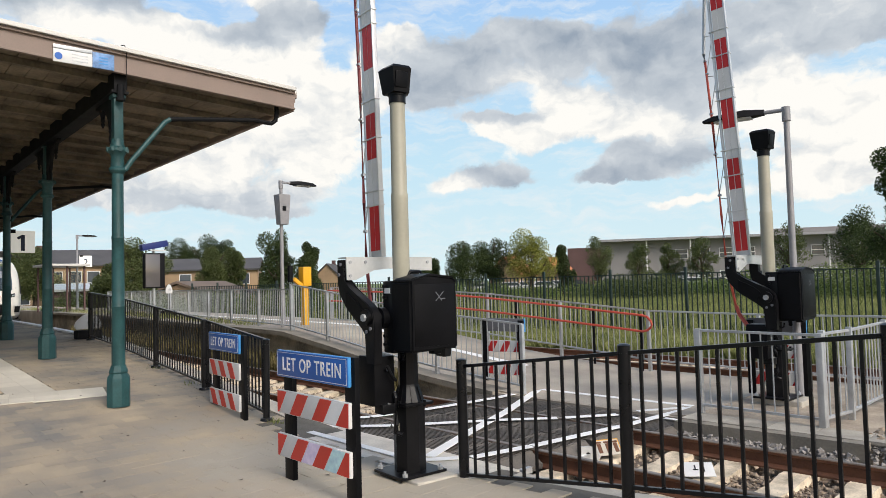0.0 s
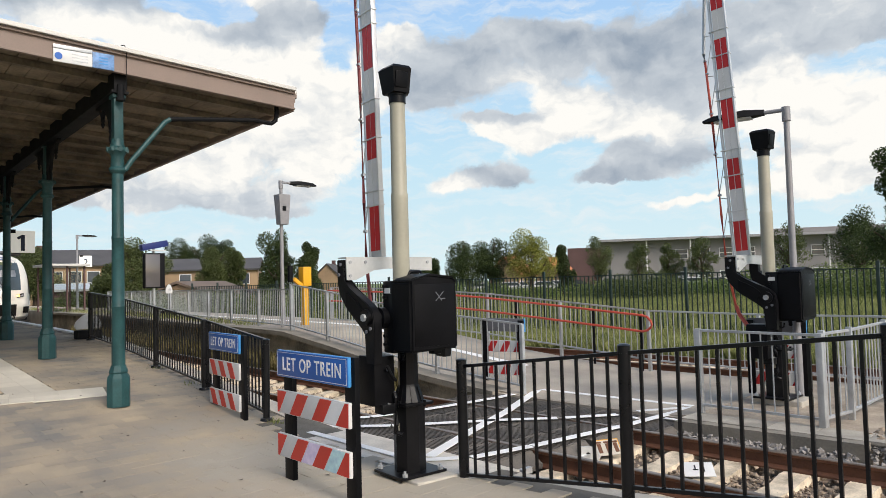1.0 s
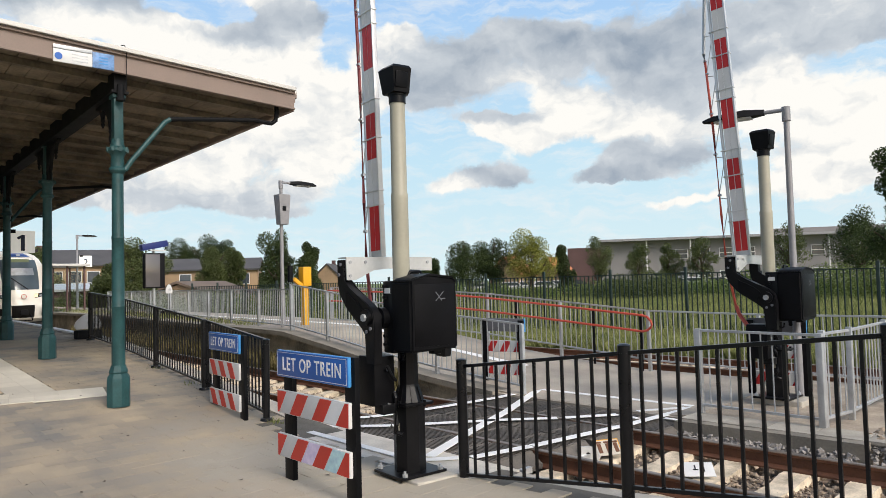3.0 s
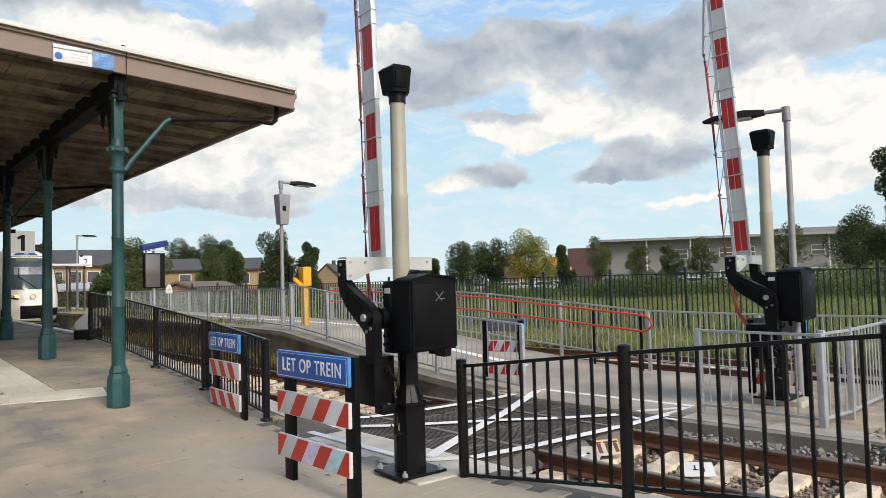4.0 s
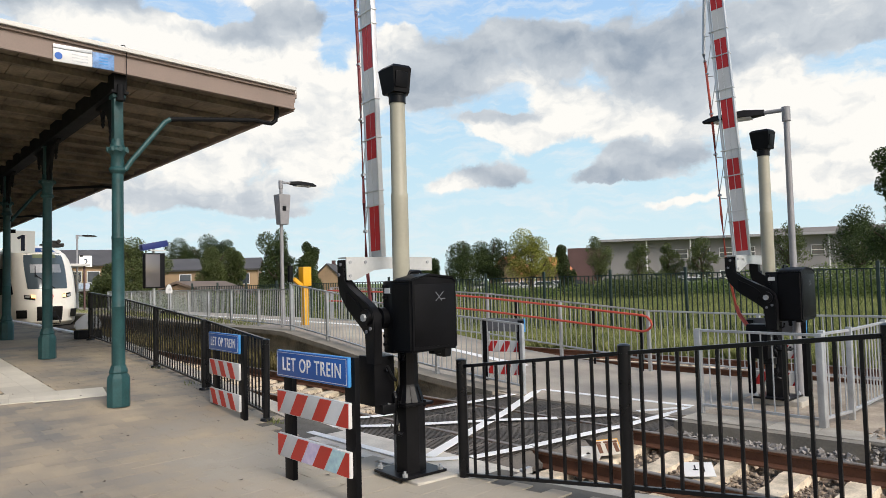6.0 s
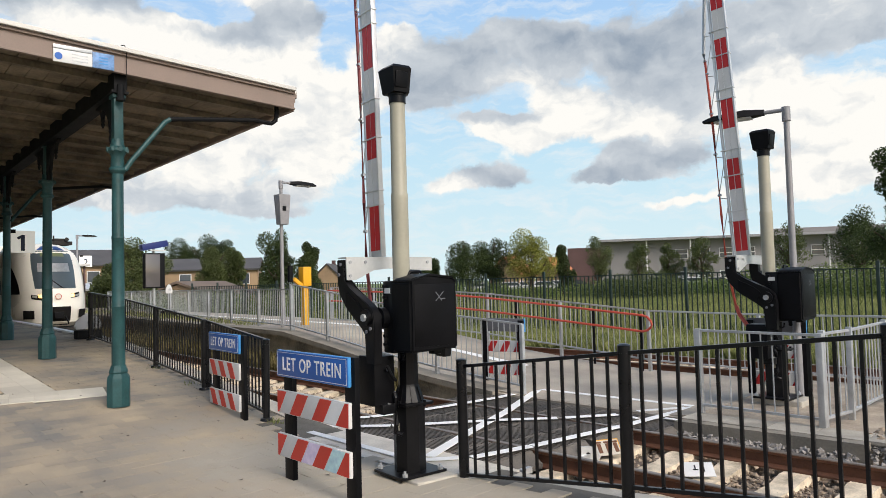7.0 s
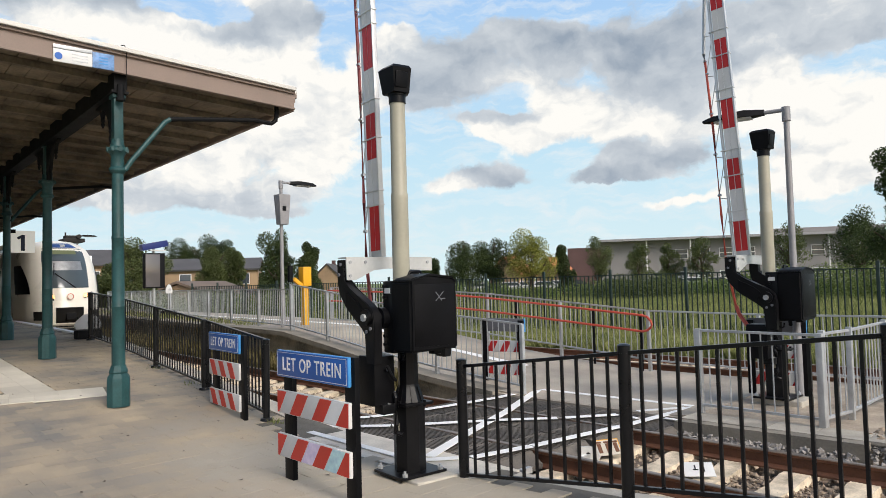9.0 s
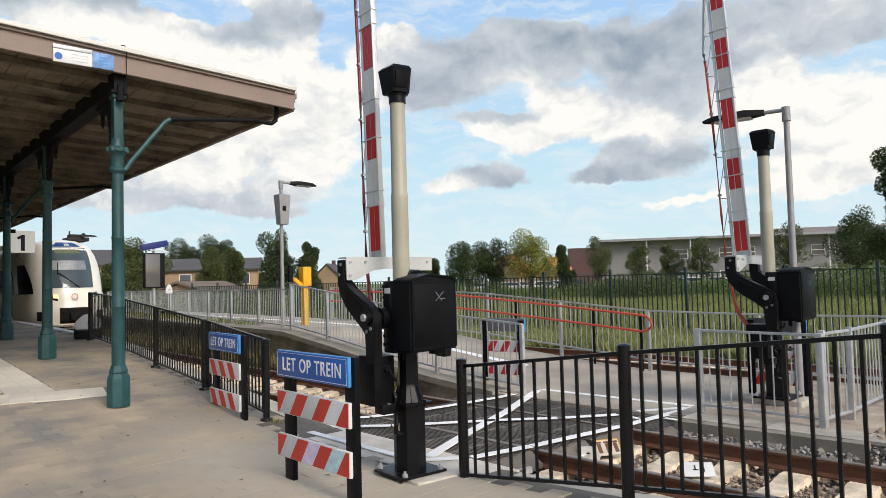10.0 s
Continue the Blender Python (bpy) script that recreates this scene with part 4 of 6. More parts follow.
    # red stay rod beside the boom, with lattice wires, running on down below the plate
    dx, dy = stay, .07
    bm = bm_new()
    tube(bm, [(dx + .08, dy, -.75), (dx + .04, dy, -.4), (dx, dy, 0), (dx, dy, .6), (dx + .01, dy, 1.8), (dx - .01, dy, 2.9)], .018, 8)
    tube(bm, [(dx + .08, dy, -.70), (dx + .14, dy - .06, -.82), (dx + .50, dy - .35, -1.20)], .028, 8)
    part("stay_rod", bm, stay_paint or M_STAY, Bo, "thin red stay rod")
    bm = bm_new()
    tube(bm, [(dx - .01, dy, 2.88), (dx - .02, dy, 3.0), (dx + .05, dy, 3.6), (-.14, .03, 4.15)], .026, 8)
    part("lever_tube", bm, M_GALV, Bo, "grey lever tube")
    z = .3
    while z < 2.8:
        bm = bm_new()
        rod(bm, (dx, dy, z), (-.13, .02, z + .50), .006, seg=6)
        rod(bm, (dx, dy, z + .56), (-.13, .02, z + .52), .006, seg=6)
        rod(bm, (dx - .02, dy, z), (dx + .03, dy, z), .018, seg=6)
        part("lattice_wire", bm, M_GALV, Bo, "thin steel lattice wires")
        z += .60
    # mast with hooded lamp head
    T = mast_top
    mx = (-.03, -.03, 0)
    bm = bm_new()
    turned(bm, [(.082, 1.80), (.081, 2.60), (.082, 2.63), (.082, 2.645), (.075, 2.67), (.073, T - .33)], 20, mx)
    Ms = part("mast", bm, M_CREAM, t, "cream enamelled mast tube")
    bm = bm_new()
    turned(bm, [(.082, T - .35), (.082, T - .28), (.09, T - .28), (.09, T - .25)], 20, mx)
    part("mast_collar", bm, M_BLACK, Ms, "black mast collar")
    bm = bm_new()
    r0 = [(-.10, -.10), (.10, -.10), (.12, .06), (0, .12), (-.12, .06)]
    r1 = [(-.125, -.13), (.13, -.13), (.145, .07), (0, .15), (-.145, .07)]
    rr = [[bm.verts.new((mx[0] + u, mx[1] + v, zz)) for u, v in r] for r, zz in ((r0, T - .26), (r1, T - .03), (r0, T))]
    skin(bm, rr)
    L = part("lamp_head", bm, M_BLACKM, Ms, "black hooded lamp head", smooth=False)
    bm = bm_new()
    box(bm, (mx[0] + .122, mx[1] - .03, T - .145), (.02, .14, .15), Matrix.Rotation(radians(8), 4, "Y"), .008)
    part("lamp_face", bm, M_BLACKM, L, "dark lamp face")
    for c in t.children:
        kind = c.name.split(".")[0]
        if kind in ("footing", "base_plate", "pedestal"):
            continue
        c.location.z -= drop
        if kind in ("swing_arm", "boom_plate", "boom"):
            c.location.x += shift
    return t


# ---- lamp posts, machine, other platform things ----


def lamp_post(m, height, arm, label, box_on=False, r=.05):
    """A tapered pole, arm along local +y, flat lantern."""
    t = thing("lamp_post", m, label, "street lamp", "platform lamp posts")
    bm = bm_new()
    turned(bm, [(r * 1.15, 0), (r * 1.12, .9), (r * 1.05, .95), (r, 1.0), (r * .8, height - .3), (r * .8, height)], 14)
    part("pole", bm, M_POLE, t)
    bm = bm_new()
    rod(bm, (0, 0, height - .16), (0, 0, height + .04), r * 1.15, seg=14)
    rod(bm, (0, 0, height), (0, .35 * arm, height), r * .6, seg=10)
    part("arm", bm, M_POLE, t)
    bm = bm_new()
    a0, a1 = .25 * arm, arm
    ring = lambda y, w, h, z: [bm.verts.new((-w, y, z)), bm.verts.new((w, y, z)), bm.verts.new((w * .7, y, z + h)), bm.verts.new((-w * .7, y, z + h))]
    z = height - .03
    skin(bm, [ring(a0, .05, .07, z), ring(a0 + (a1 - a0) * .3, .14, .10, z - .01), ring(a0 + (a1 - a0) * .8, .14, .075, z - .01), ring(a1, .05, .03, z)])
    Ln = part("lantern", bm, M_IRON, t, "flat dark grey lantern")
    bm = bm_new()
    box(bm, (0, (a0 + a1) / 2, z - .02), (.2, (a1 - a0) * .6, .02), None, .006)
    part("lens", bm, M_WHITE, Ln, "pale lens")
    if box_on:
        bm = bm_new()
        rr = [[bm.verts.new((.02 + sx * w, .02 + sy * w * 1.12, z)) for sx, sy in ((-1, -1), (1, -1), (1, 1), (-1, 1))] for w, z in ((.105, height - 1.08), (.145, height - .32))]
        skin(bm, rr)
        bmesh.ops.bevel(bm, geom=list(bm.edges), offset=.008, segments=2, affect="EDGES")
        Bx = part("equipment_box", bm, M_POLE, t, "dull grey tapered equipment box")
        bm = bm_new()
        box(bm, (.152, .0, height - .68), (.02, .10, .12), None, .005)
        part("camera_window", bm, M_BLACK, Bx, "small dark window")
        bm = bm_new()
        box(bm, (.02, .22, 1.35), (.10, .10, .42), None, .01)
        part("call_post_box", bm, M_IRON, t, "small dark box on the pole")
    return t


def yellow_machine(m):
    t = thing("ticket_reader", m, "bright yellow free-standing card reader column", "ticket machine")
    bm = bm_new()
    box(bm, (0, 0, .75), (.16, .14, 1.5), None, .01)
    part("column", bm, M_YELLOW, t)
    bm = bm_new()
    box(bm, (0, .02, 1.28), (.24, .25, .50), None, .02)
    H = part("reader_head", bm, M_YELLOW, t)
    bm = bm_new()
    box(bm, (-.122, .06, 1.40), (.01, .10, .12), None, .004)
    part("screen", bm, M_GLASS, H, "dark screen")
    bm = bm_new()
    beam(bm, (.05, -.1, 1.02), (.08, -.38, 1.22), .10, .10, .01)
    part("side_arm", bm, M_YELLOW, t)


def info_display(m):
    t = thing("departure_display", m, "dark platform information totem with blue header", "information display")
    bm = bm_new()
    rod(bm, (0, 0, 0), (0, 0, 2.85), .05, seg=12)
    part("pole", bm, M_GALV, t)
    bm = bm_new()
    box(bm, (0, 0, 1.75), (.22, .78, 1.35), None, .02)
    C = part("case", bm, M_IRON, t, "black case")
    bm = bm_new()
    box(bm, (.115, -.08, 1.75), (.012, .55, 1.25), None, .004)
    part("pane", bm, glass("display_glass", (.11, .10, .10), .12), C, "reflecting glass pane")
    bm = bm_new()
    box(bm, (0.02, 0, 2.72), (.30, 1.0, .24), Matrix.Rotation(radians(11), 4, "X"), .012)
    part("header", bm, M_NAVY, t, "dark blue name header")
    bm = bm_new()
    box(bm, (.02, .12, 2.53), (.26, .6, .05), None, .01)
    part("light_strip", bm, M_WHITE, t, "white light strip")


def white_marker(m, up=0.0):
    t = thing("dwarf_signal", m, "white rounded shield board on a dark low block", "track sign")
    bm = bm_new()
    box(bm, (0, .20, .10), (.30, .52, .20), None, .02)
    part("block", bm, M_IRON, t, "dark block")
    bm = bm_new()
    out = [(-.06, .22), (-.10, .30), (-.06, .40), (.10, .54), (.20, .56), (.34, .54), (.46, .40), (.50, .30), (.44, .22)]
    slab(bm, out, -.03, .03, "x")
    bmesh.ops.bevel(bm, geom=list(bm.edges), offset=.012, segments=2, affect="EDGES")
    for v in bm.verts:
        v.co.z += up * .8
        if up:
            v.co.y = .2 + (v.co.y - .2) * .45
    S = part("shield", bm, M_WHITE, t, "white enamel shield")
    if up:
        bm = bm_new()
        rod(bm, (-.05, .2, 0), (-.05, .2, 1.1), .03, seg=8)
        part("stem", bm, M_GALV, t, "grey stem")
    bm = bm_new()
    rod(bm, (.03, .22, .36 + up * .8), (.045, .22, .36 + up * .8), .05, seg=16)
    part("lamp_window", bm, M_GALV, S, "round grey window")


def small_panel(m, label, w=.8):
    """The back of a board on two dark posts, with a blue top and striped boards."""
    t = thing("warning_barrier", m, label, "warning sign", "warning barriers")
    for x in (.04, w - .04):
        bm = bm_new()
        box(bm, (x, 0, .52), (.10, .045, 1.05), None, .006)
        part("post", bm, M_BLACKM, t, "flat black post")
    bm = bm_new()
    box(bm, (w / 2, .04, .96), (w, .03, .22), None, .01)
    Bk = part("board_back", bm, M_BACK, t, "grey back of a warning board")
    bm = bm_new()
    box(bm, (w + .008, .04, .96), (.014, .036, .225), None, .003)
    part("blue_edge", bm, M_BLUELT, Bk, "blue board edge")
    for z in (.60, .22):
        bm = bm_new()
        box(bm, (w / 2, .04, z), (w, .03, .2), None, .01)
        S = part("striped_board", bm, M_WHITE, t, "striped reflective board")
        for i in range(3):
            bm = bm_new()
            x = .05 + i * w / 3
            slab(bm, [(x, z - .09), (x + .13, z - .09), (min(w - .01, x + .23), z + .09), (x + .10, z + .09)], .018, .024)
            part("red_stripe", bm, M_RED, S, smooth=False)


def track_tag(m, label, rows):
    t = thing("track_label", m, label, "sign")
    bm = bm_new()
    box(bm, (0, 0, .11), (.30, .012, .19), None, .004)
    part("plate", bm, M_TACTILE if rows else M_WHITE, t)
    bm = bm_new()
    if rows:
        for k in range(3):
            box(bm, (-.1 + .1 * k, -.009, .10), (.045, .004, .11))
            box(bm, (-.1 + .1 * k, -.009, .17), (.07, .004, .02))
    else:
        box(bm, (-.03, -.009, .10), (.05, .004, .012))
        box(bm, (-.03, -.009, .13), (.012, .004, .06))
        box(bm, (.05, -.009, .11), (.012, .004, .07))
    part("text_bar", bm, M_RUST if rows else M_IRON, t, "weathered printed marks")
    if rows:
        bm = bm_new()
        box(bm, (0, -.008, .198), (.29, .004, .008))
        box(bm, (.146, -.008, .11), (.008, .004, .18))
        part("edge_stripe", bm, M_YELLOW, t, "yellow border line")


def shelter(m):
    t = thing("platform_shelter", m, "glass platform shelter with dark red posts and pale roof", "shelter")
    for y in (0, .7, 1.5):
        for x in (0, -2.4):
            bm = bm_new()
            box(bm, (x, y, 1.15), (.08, .08, 2.3))
            part("post", bm, M_BRICKR, t, "dark red steel post")
    bm = bm_new()
    box(bm, (-1.2, .75, 2.36), (2.9, 1.9, .12), None, .02)
    part("roof", bm, M_ZINC, t, "pale flat roof")
    for y in (.35, 1.1):
        bm = bm_new()
        box(bm, (-.0, y, 1.2), (.015, .8, 1.7))
        part("pane", bm, M_CLEAR, t, "clear glass pane")

# ---- train ----


def train():
    t = thing("railcar", pose(-30, ycen(-30), 0), "cream-white diesel railcar with lit headlights arriving at the platform", "train")
    HW = [(.38, 1.24), (.55, 1.34), (1.0, 1.38), (1.3, 1.41), (1.7, 1.43), (2.0, 1.43), (2.4, 1.42), (2.8, 1.39), (3.2, 1.31), (3.45, 1.20), (3.65, 1.02), (3.8, .80), (3.88, .5)]
    FX = [(.38, -.30), (.55, -.10), (1.0, -.02), (1.22, -.03), (1.3, -.10), (1.7, -.18), (2.0, -.28), (2.4, -.48), (2.8, -.70), (3.2, -.94), (3.45, -1.12), (3.65, -1.38), (3.8, -1.8), (3.88, -2.5)]
    hw = lambda z: interp(z, HW)
    fx = lambda z: interp(z, FX)
    A = 9
    NOSE = 2.8
    LEN = 30.0
    def outline(z, grow=0.0):
        w, f = hw(z) + grow, fx(z) + grow
        pts = [(-LEN, -w), (-15, -w), (-8, -w), (-6.4, -w)]
        for i in range(A * 2 + 1):
            s = -1 + i / A
            a = abs(s)
            # superellipse nose, slightly bowed
            y = w * (.86 + .14 * s * s) * math.sin(s * math.pi / 2)
            x = f - NOSE * (1 - math.cos(s * math.pi / 2) ** .36)
            pts.append((x, y))
        pts += [(-6.4, w), (-8, w), (-15, w), (-LEN, w)]
        return pts
    zs = [.38, .55, .8, 1.0, 1.15, 1.3, 1.5, 1.7, 1.85, 2.0, 2.2, 2.4, 2.6, 2.8, 3.0, 3.2, 3.33, 3.45, 3.55, 3.65, 3.73, 3.8, 3.88]
    bm = bm_new()
    skin(bm, [[bm.verts.new((x, y, z)) for x, y in outline(z)] for z in zs])
    body = part("body", bm, M_TRAIN, t, "cream-white painted body shell")
    def patch(nm, z0, z1, s0, s1, material, lab, parent, taper=0.0, grow=.012, n=14, mm=8, slant=0.0, rake=None):
        """A piece of skin on the nose, from height z0 to z1 and across s0 to s1."""
        bm = bm_new()
        rows = []
        for j in range(mm + 1):
            z = z0 + (z1 - z0) * j / mm
            w, f = hw(z) + grow, fx(z) + grow
            k = 1 + taper * (j / mm)
            row = []
            for i in range(n + 1):
                a, b = s0, s1
                if rake:   # the front edge leans back towards the top
                    a, b = (s0, s1) if rake[0] < 0 else (s0 + rake[1] * (j / mm) ** 2, s1)
                    b = b if rake[0] > 0 else s1 - rake[1] * (j / mm) ** 2
                s = (a + (b - a) * i / n) * k
                row.append(bm.verts.new((f - NOSE * (1 - math.cos(s * math.pi / 2) ** .36), w * (.86 + .14 * s * s) * math.sin(s * math.pi / 2), z + slant * (i / n))))
            rows.append(row)
        skin(bm, rows, cap=False, closed=False)
        r = bmesh.ops.solidify(bm, geom=list(bm.faces), thickness=.01)
        return part(nm, bm, material, parent, lab)
    ws = patch("windscreen", 1.93, 3.50, -.40, .40, M_GLASS, "large dark windscreen", t, .16)
    patch("sun_blind", 2.62, 2.98, -.32, .31, M_GALV, "pale blind behind the glass", ws, .0, .016)
    patch("display", 3.26, 3.42, -.26, .26, M_DISPLAY, "amber destination display", ws, .0, .016)
    patch("roof_band", 3.53, 3.72, -.36, .36, M_TRAINBLUE, "blue band over the windscreen", t, -.35)
    patch("marker_lamp", 3.57, 3.67, -.05, .07, M_WHITE, "white marker lamp", t, 0, .022, 4, 3)
    for s in (-1, 1):
        a, b = (s * .27, s * .48)
        L = patch("headlight_housing", 1.52, 1.70, min(a, b), max(a, b), M_UNDER, "dark slanted headlight housing", t, 0, .014, 6, 3, .07 * s)
        a, b = (s * .265, s * .345)
        patch("headlight", 1.56, 1.69, min(a, b), max(a, b), M_HEAD, "lit amber headlight", L, 0, .03, 5, 4, .02 * s)
        a, b = (s * .37, s * .46)
        patch("tail_light", 1.585, 1.67, min(a, b), max(a, b), M_ALU, "unlit tail light", L, 0, .026, 4, 3, .03 * s)
        a, b = (s * .44, s * .66)
        patch("buffer_pad", .72, 1.06, min(a, b), max(a, b), M_UNDER, "black rubber buffer pad", t, 0, .06, 8, 3)
    # Patch laid on the skin; its dark colour stands for the recess's shade.
    patch("recess_shade_patch", .44, 1.19, -.26, .26, M_UNDER, "dark patch for the shade of the coupler recess", t, 0, .014, 8, 4)
    bm = bm_new()
    rod(bm, (-.2, 0, .85), (.10, 0, .85), .10, seg=14)
    box(bm, (.10, 0, .85), (.10, .34, .26), None, .03)
    tube(bm, [(.0, .25, .80), (.08, .32, .62), (.04, .36, .5)], .03, 8)
    part("coupler", bm, M_IRON, t, "dark grey automatic coupler")
    bm = bm_new()
    rod(bm, (.035, .02, 1.60), (.05, .02, 1.60), .13, seg=24)
    ring = part("emblem", bm, M_TRAIN, t, "round emblem", Matrix.Translation((-.14, 0, 0)))
    bm = bm_new()
    bmesh.ops.create_circle(bm, cap_ends=False, segments=24, radius=.115)
    bmesh.ops.transform(bm, matrix=Matrix.Translation((.056, .02, 1.60)) @ Matrix.Rotation(radians(90), 4, "Y"), verts=bm.verts)
    g = bmesh.ops.extrude_edge_only(bm, edges=list(bm.edges))
    for v in [x for x in g["geom"] if isinstance(x, bmesh.types.BMVert)]:
        v.co.y = .02 + (v.co.y - .02) * .82
        v.co.z = 1.60 + (v.co.z - 1.60) * .82
    part("emblem_ring", bm, M_ORANGE, ring, "pale red ring")
    # wiper
    bm = bm_new()
    p = lambda z, s: Vector((fx(z) + .05 - NOSE * (1 - math.cos(s * math.pi / 2) ** .36), hw(z) * .87 * math.sin(s * math.pi / 2), z))
    rod(bm, p(1.93, .12), p(2.5, -.22), .022, seg=6)
    rod(bm, p(2.45, -.24), p(2.9, -.22), .018, seg=6)
    part("wiper", bm, M_BLACK, ws, "black wiper arm")
    # skirt and underframe, bogie wheels
    bm = bm_new()
    box(bm, (-15.3, 0, .42), (28.5, 2.3, .5), None, .03)
    part("underframe", bm, M_UNDER, t, "grimy black underframe")
    bm = bm_new()
    slab(bm, [(-.9, .34), (-.25, .34), (-.2, .2), (-.5, .14), (-.9, .14)], -1.1, 1.1)
    part("track_clearer", bm, M_UNDER, t, "black track clearer")
    for x in (-2.6, -4.5, -13, -15):
        for s in (-1, 1):
            bm = bm_new()
            rod(bm, (x, s * .69, .42), (x, s * .82, .42), .42, seg=24)
            part("wheel", bm, M_RUST, t, "steel wheel")
    # side windows, cab door window and doors, on both sides
    for s in (-1, 1):
        bm = bm_new()
        out = [(-3.1, 1.72), (-5.0, 1.72), (-5.0, 2.85), (-4.5, 2.85), (-3.9, 2.72), (-3.4, 2.35)]
        slab(bm, out, s * 1.405, s * 1.445)
        part("cab_window", bm, M_GLASSD, t, "dark curved cab side window")
        a, b = s * .70, s * .985
        patch("cab_quarter_window", 1.72, 2.84, min(a, b), max(a, b), M_GLASSD, "dark curved cab quarter window", t, 0, .014, 12, 8, 0, (s, .16))
        for i in range(12):
            x = -6.4 - 2.05 * i
            if i in (2, 7):
                bm = bm_new()
                for dx in (-.36, .36):
                    box(bm, (x + dx, s * 1.42, 1.85), (.66, .05, 2.25), None, .03)
                D = part("door", bm, M_TRAINBLUE, t, "blue double door")
                bm = bm_new()
                for dx in (-.36, .36):
                    box(bm, (x + dx, s * 1.445, 2.15), (.4, .02, 1.2), None, .03)
                part("door_window", bm, M_GLASS, D, "dark door window")
            else:
                bm = bm_new()
                box(bm, (x, s * 1.405, 2.25), (1.7, .05, 1.0), None, .04)
                part("side_window", bm, M_GLASSD, t, "dark passenger window")
    # roof equipment
    bm = bm_new()
    box(bm, (-3.0, .75, 3.92), (1.0, .8, .16), None, .03)
    box(bm, (-2.9, .7, 4.06), (.5, .5, .14), None, .03)
    rod(bm, (-2.8, .45, 3.9), (-2.7, .45, 4.25), .03, seg=8)
    rod(bm, (-2.8, .9, 4.0), (-2.4, .9, 4.08), .05, .09, seg=10)
    part("roof_horn_unit", bm, M_UNDER, t, "black roof horns and aerial")
    bm = bm_new()
    box(bm, (-13, 0, 3.95), (9, 1.5, .25), None, .06)
    part("roof_pod", bm, M_TRAIN, t, "cream roof pod")
    return t


# ---- vegetation ----


def leaf_cloud(lobes, n, size, shell=.55, rng=RNG):
    """Small folded leaf clumps spread through ellipsoid lobes (centre, radii)."""
    vs, fs = [], []
    tot = sum(r[0] * r[2] for _, r in lobes)
    for c, r in lobes:
        for _ in range(int(n * r[0] * r[2] / tot)):
            d = Vector((rng.gauss(0, 1), rng.gauss(0, 1), rng.gauss(0, 1))).normalized()
            k = shell + (1.08 - shell) * rng.random() ** .6
            p = Vector((c[0] + d.x * r[0] * k, c[1] + d.y * r[1] * k, c[2] + d.z * r[2] * k))
            s = rng.uniform(.6, 1.3) * size
            q = Euler((rng.uniform(-1.2, 1.2), rng.uniform(-1.2, 1.2), rng.uniform(0, 6.3))).to_matrix()
            b = len(vs)
            for u in ((-.5, 0, 0), (0, -.45, .12), (.55, 0, 0), (0, .45, .12)):
                v = p + q @ (Vector(u) * s * 1.25)
                vs.append(tuple(v))
            fs += [(b, b + 1, b + 2), (b, b + 2, b + 3)]
    return vs, fs


def tree(x, y, h, w, material, label, seed, tall=False, n=15000, size=.098, base=-.45):
    rng = random.Random(seed)
    t = thing("tree", pose(x, y, base), label, "tree")
    bm = bm_new()
    tr = h * .035 + .05
    bend = [(0, 0, 0)]
    for i in range(1, 6):
        bend.append((rng.uniform(-.05, .05) * i, rng.uniform(-.05, .05) * i, h * .14 * i))
    for i, (a, b) in enumerate(zip(bend, bend[1:])):
        rod(bm, a, b, tr * (1 - .16 * i), tr * (1 - .16 * (i + 1)), 8)
    for i in range(9):
        z = h * rng.uniform(.25, .65)
        a = rng.uniform(0, 6.3)
        L = w * rng.uniform(.25, .42)
        rod(bm, (0, 0, z), (L * math.cos(a), L * math.sin(a), z + L * rng.uniform(.6, 1.3)), tr * .4, tr * .1, 6)
    part("trunk", bm, M_BARK, t, "brown trunk and limbs")
    lobes = []
    k = 13
    for i in range(k):
        f = (i + .5) / k
        z = h * (.2 + .72 * f) if tall else h * (.34 + .56 * f)
        prof = math.sin(math.pi * min(1, .16 + .80 * f)) ** .7
        r = w * .5 * prof
        a = rng.uniform(0, 6.3)
        o = r * rng.uniform(.35, 1.0)
        rr = w * rng.uniform(.13, .24) * (1.1 if not tall else .95)
        lobes.append(((o * math.cos(a), o * math.sin(a), z), (rr, rr, rr * rng.uniform(.8, 1.2) * (1.4 if tall else 1))))
    lobes.append(((0, 0, h * .58), (w * .30, w * .30, h * .26)))
    vs, fs = leaf_cloud(lobes, n, size, .35, rng)
    raw("crown", vs, fs, material, "uneven crown of small leaves", parent=t)
    return t


def az(deg, dist):
    """A place at an azimuth off the view's axis."""
    a = radians(YAW + deg)
    return dist * math.sin(a), dist * math.cos(a)


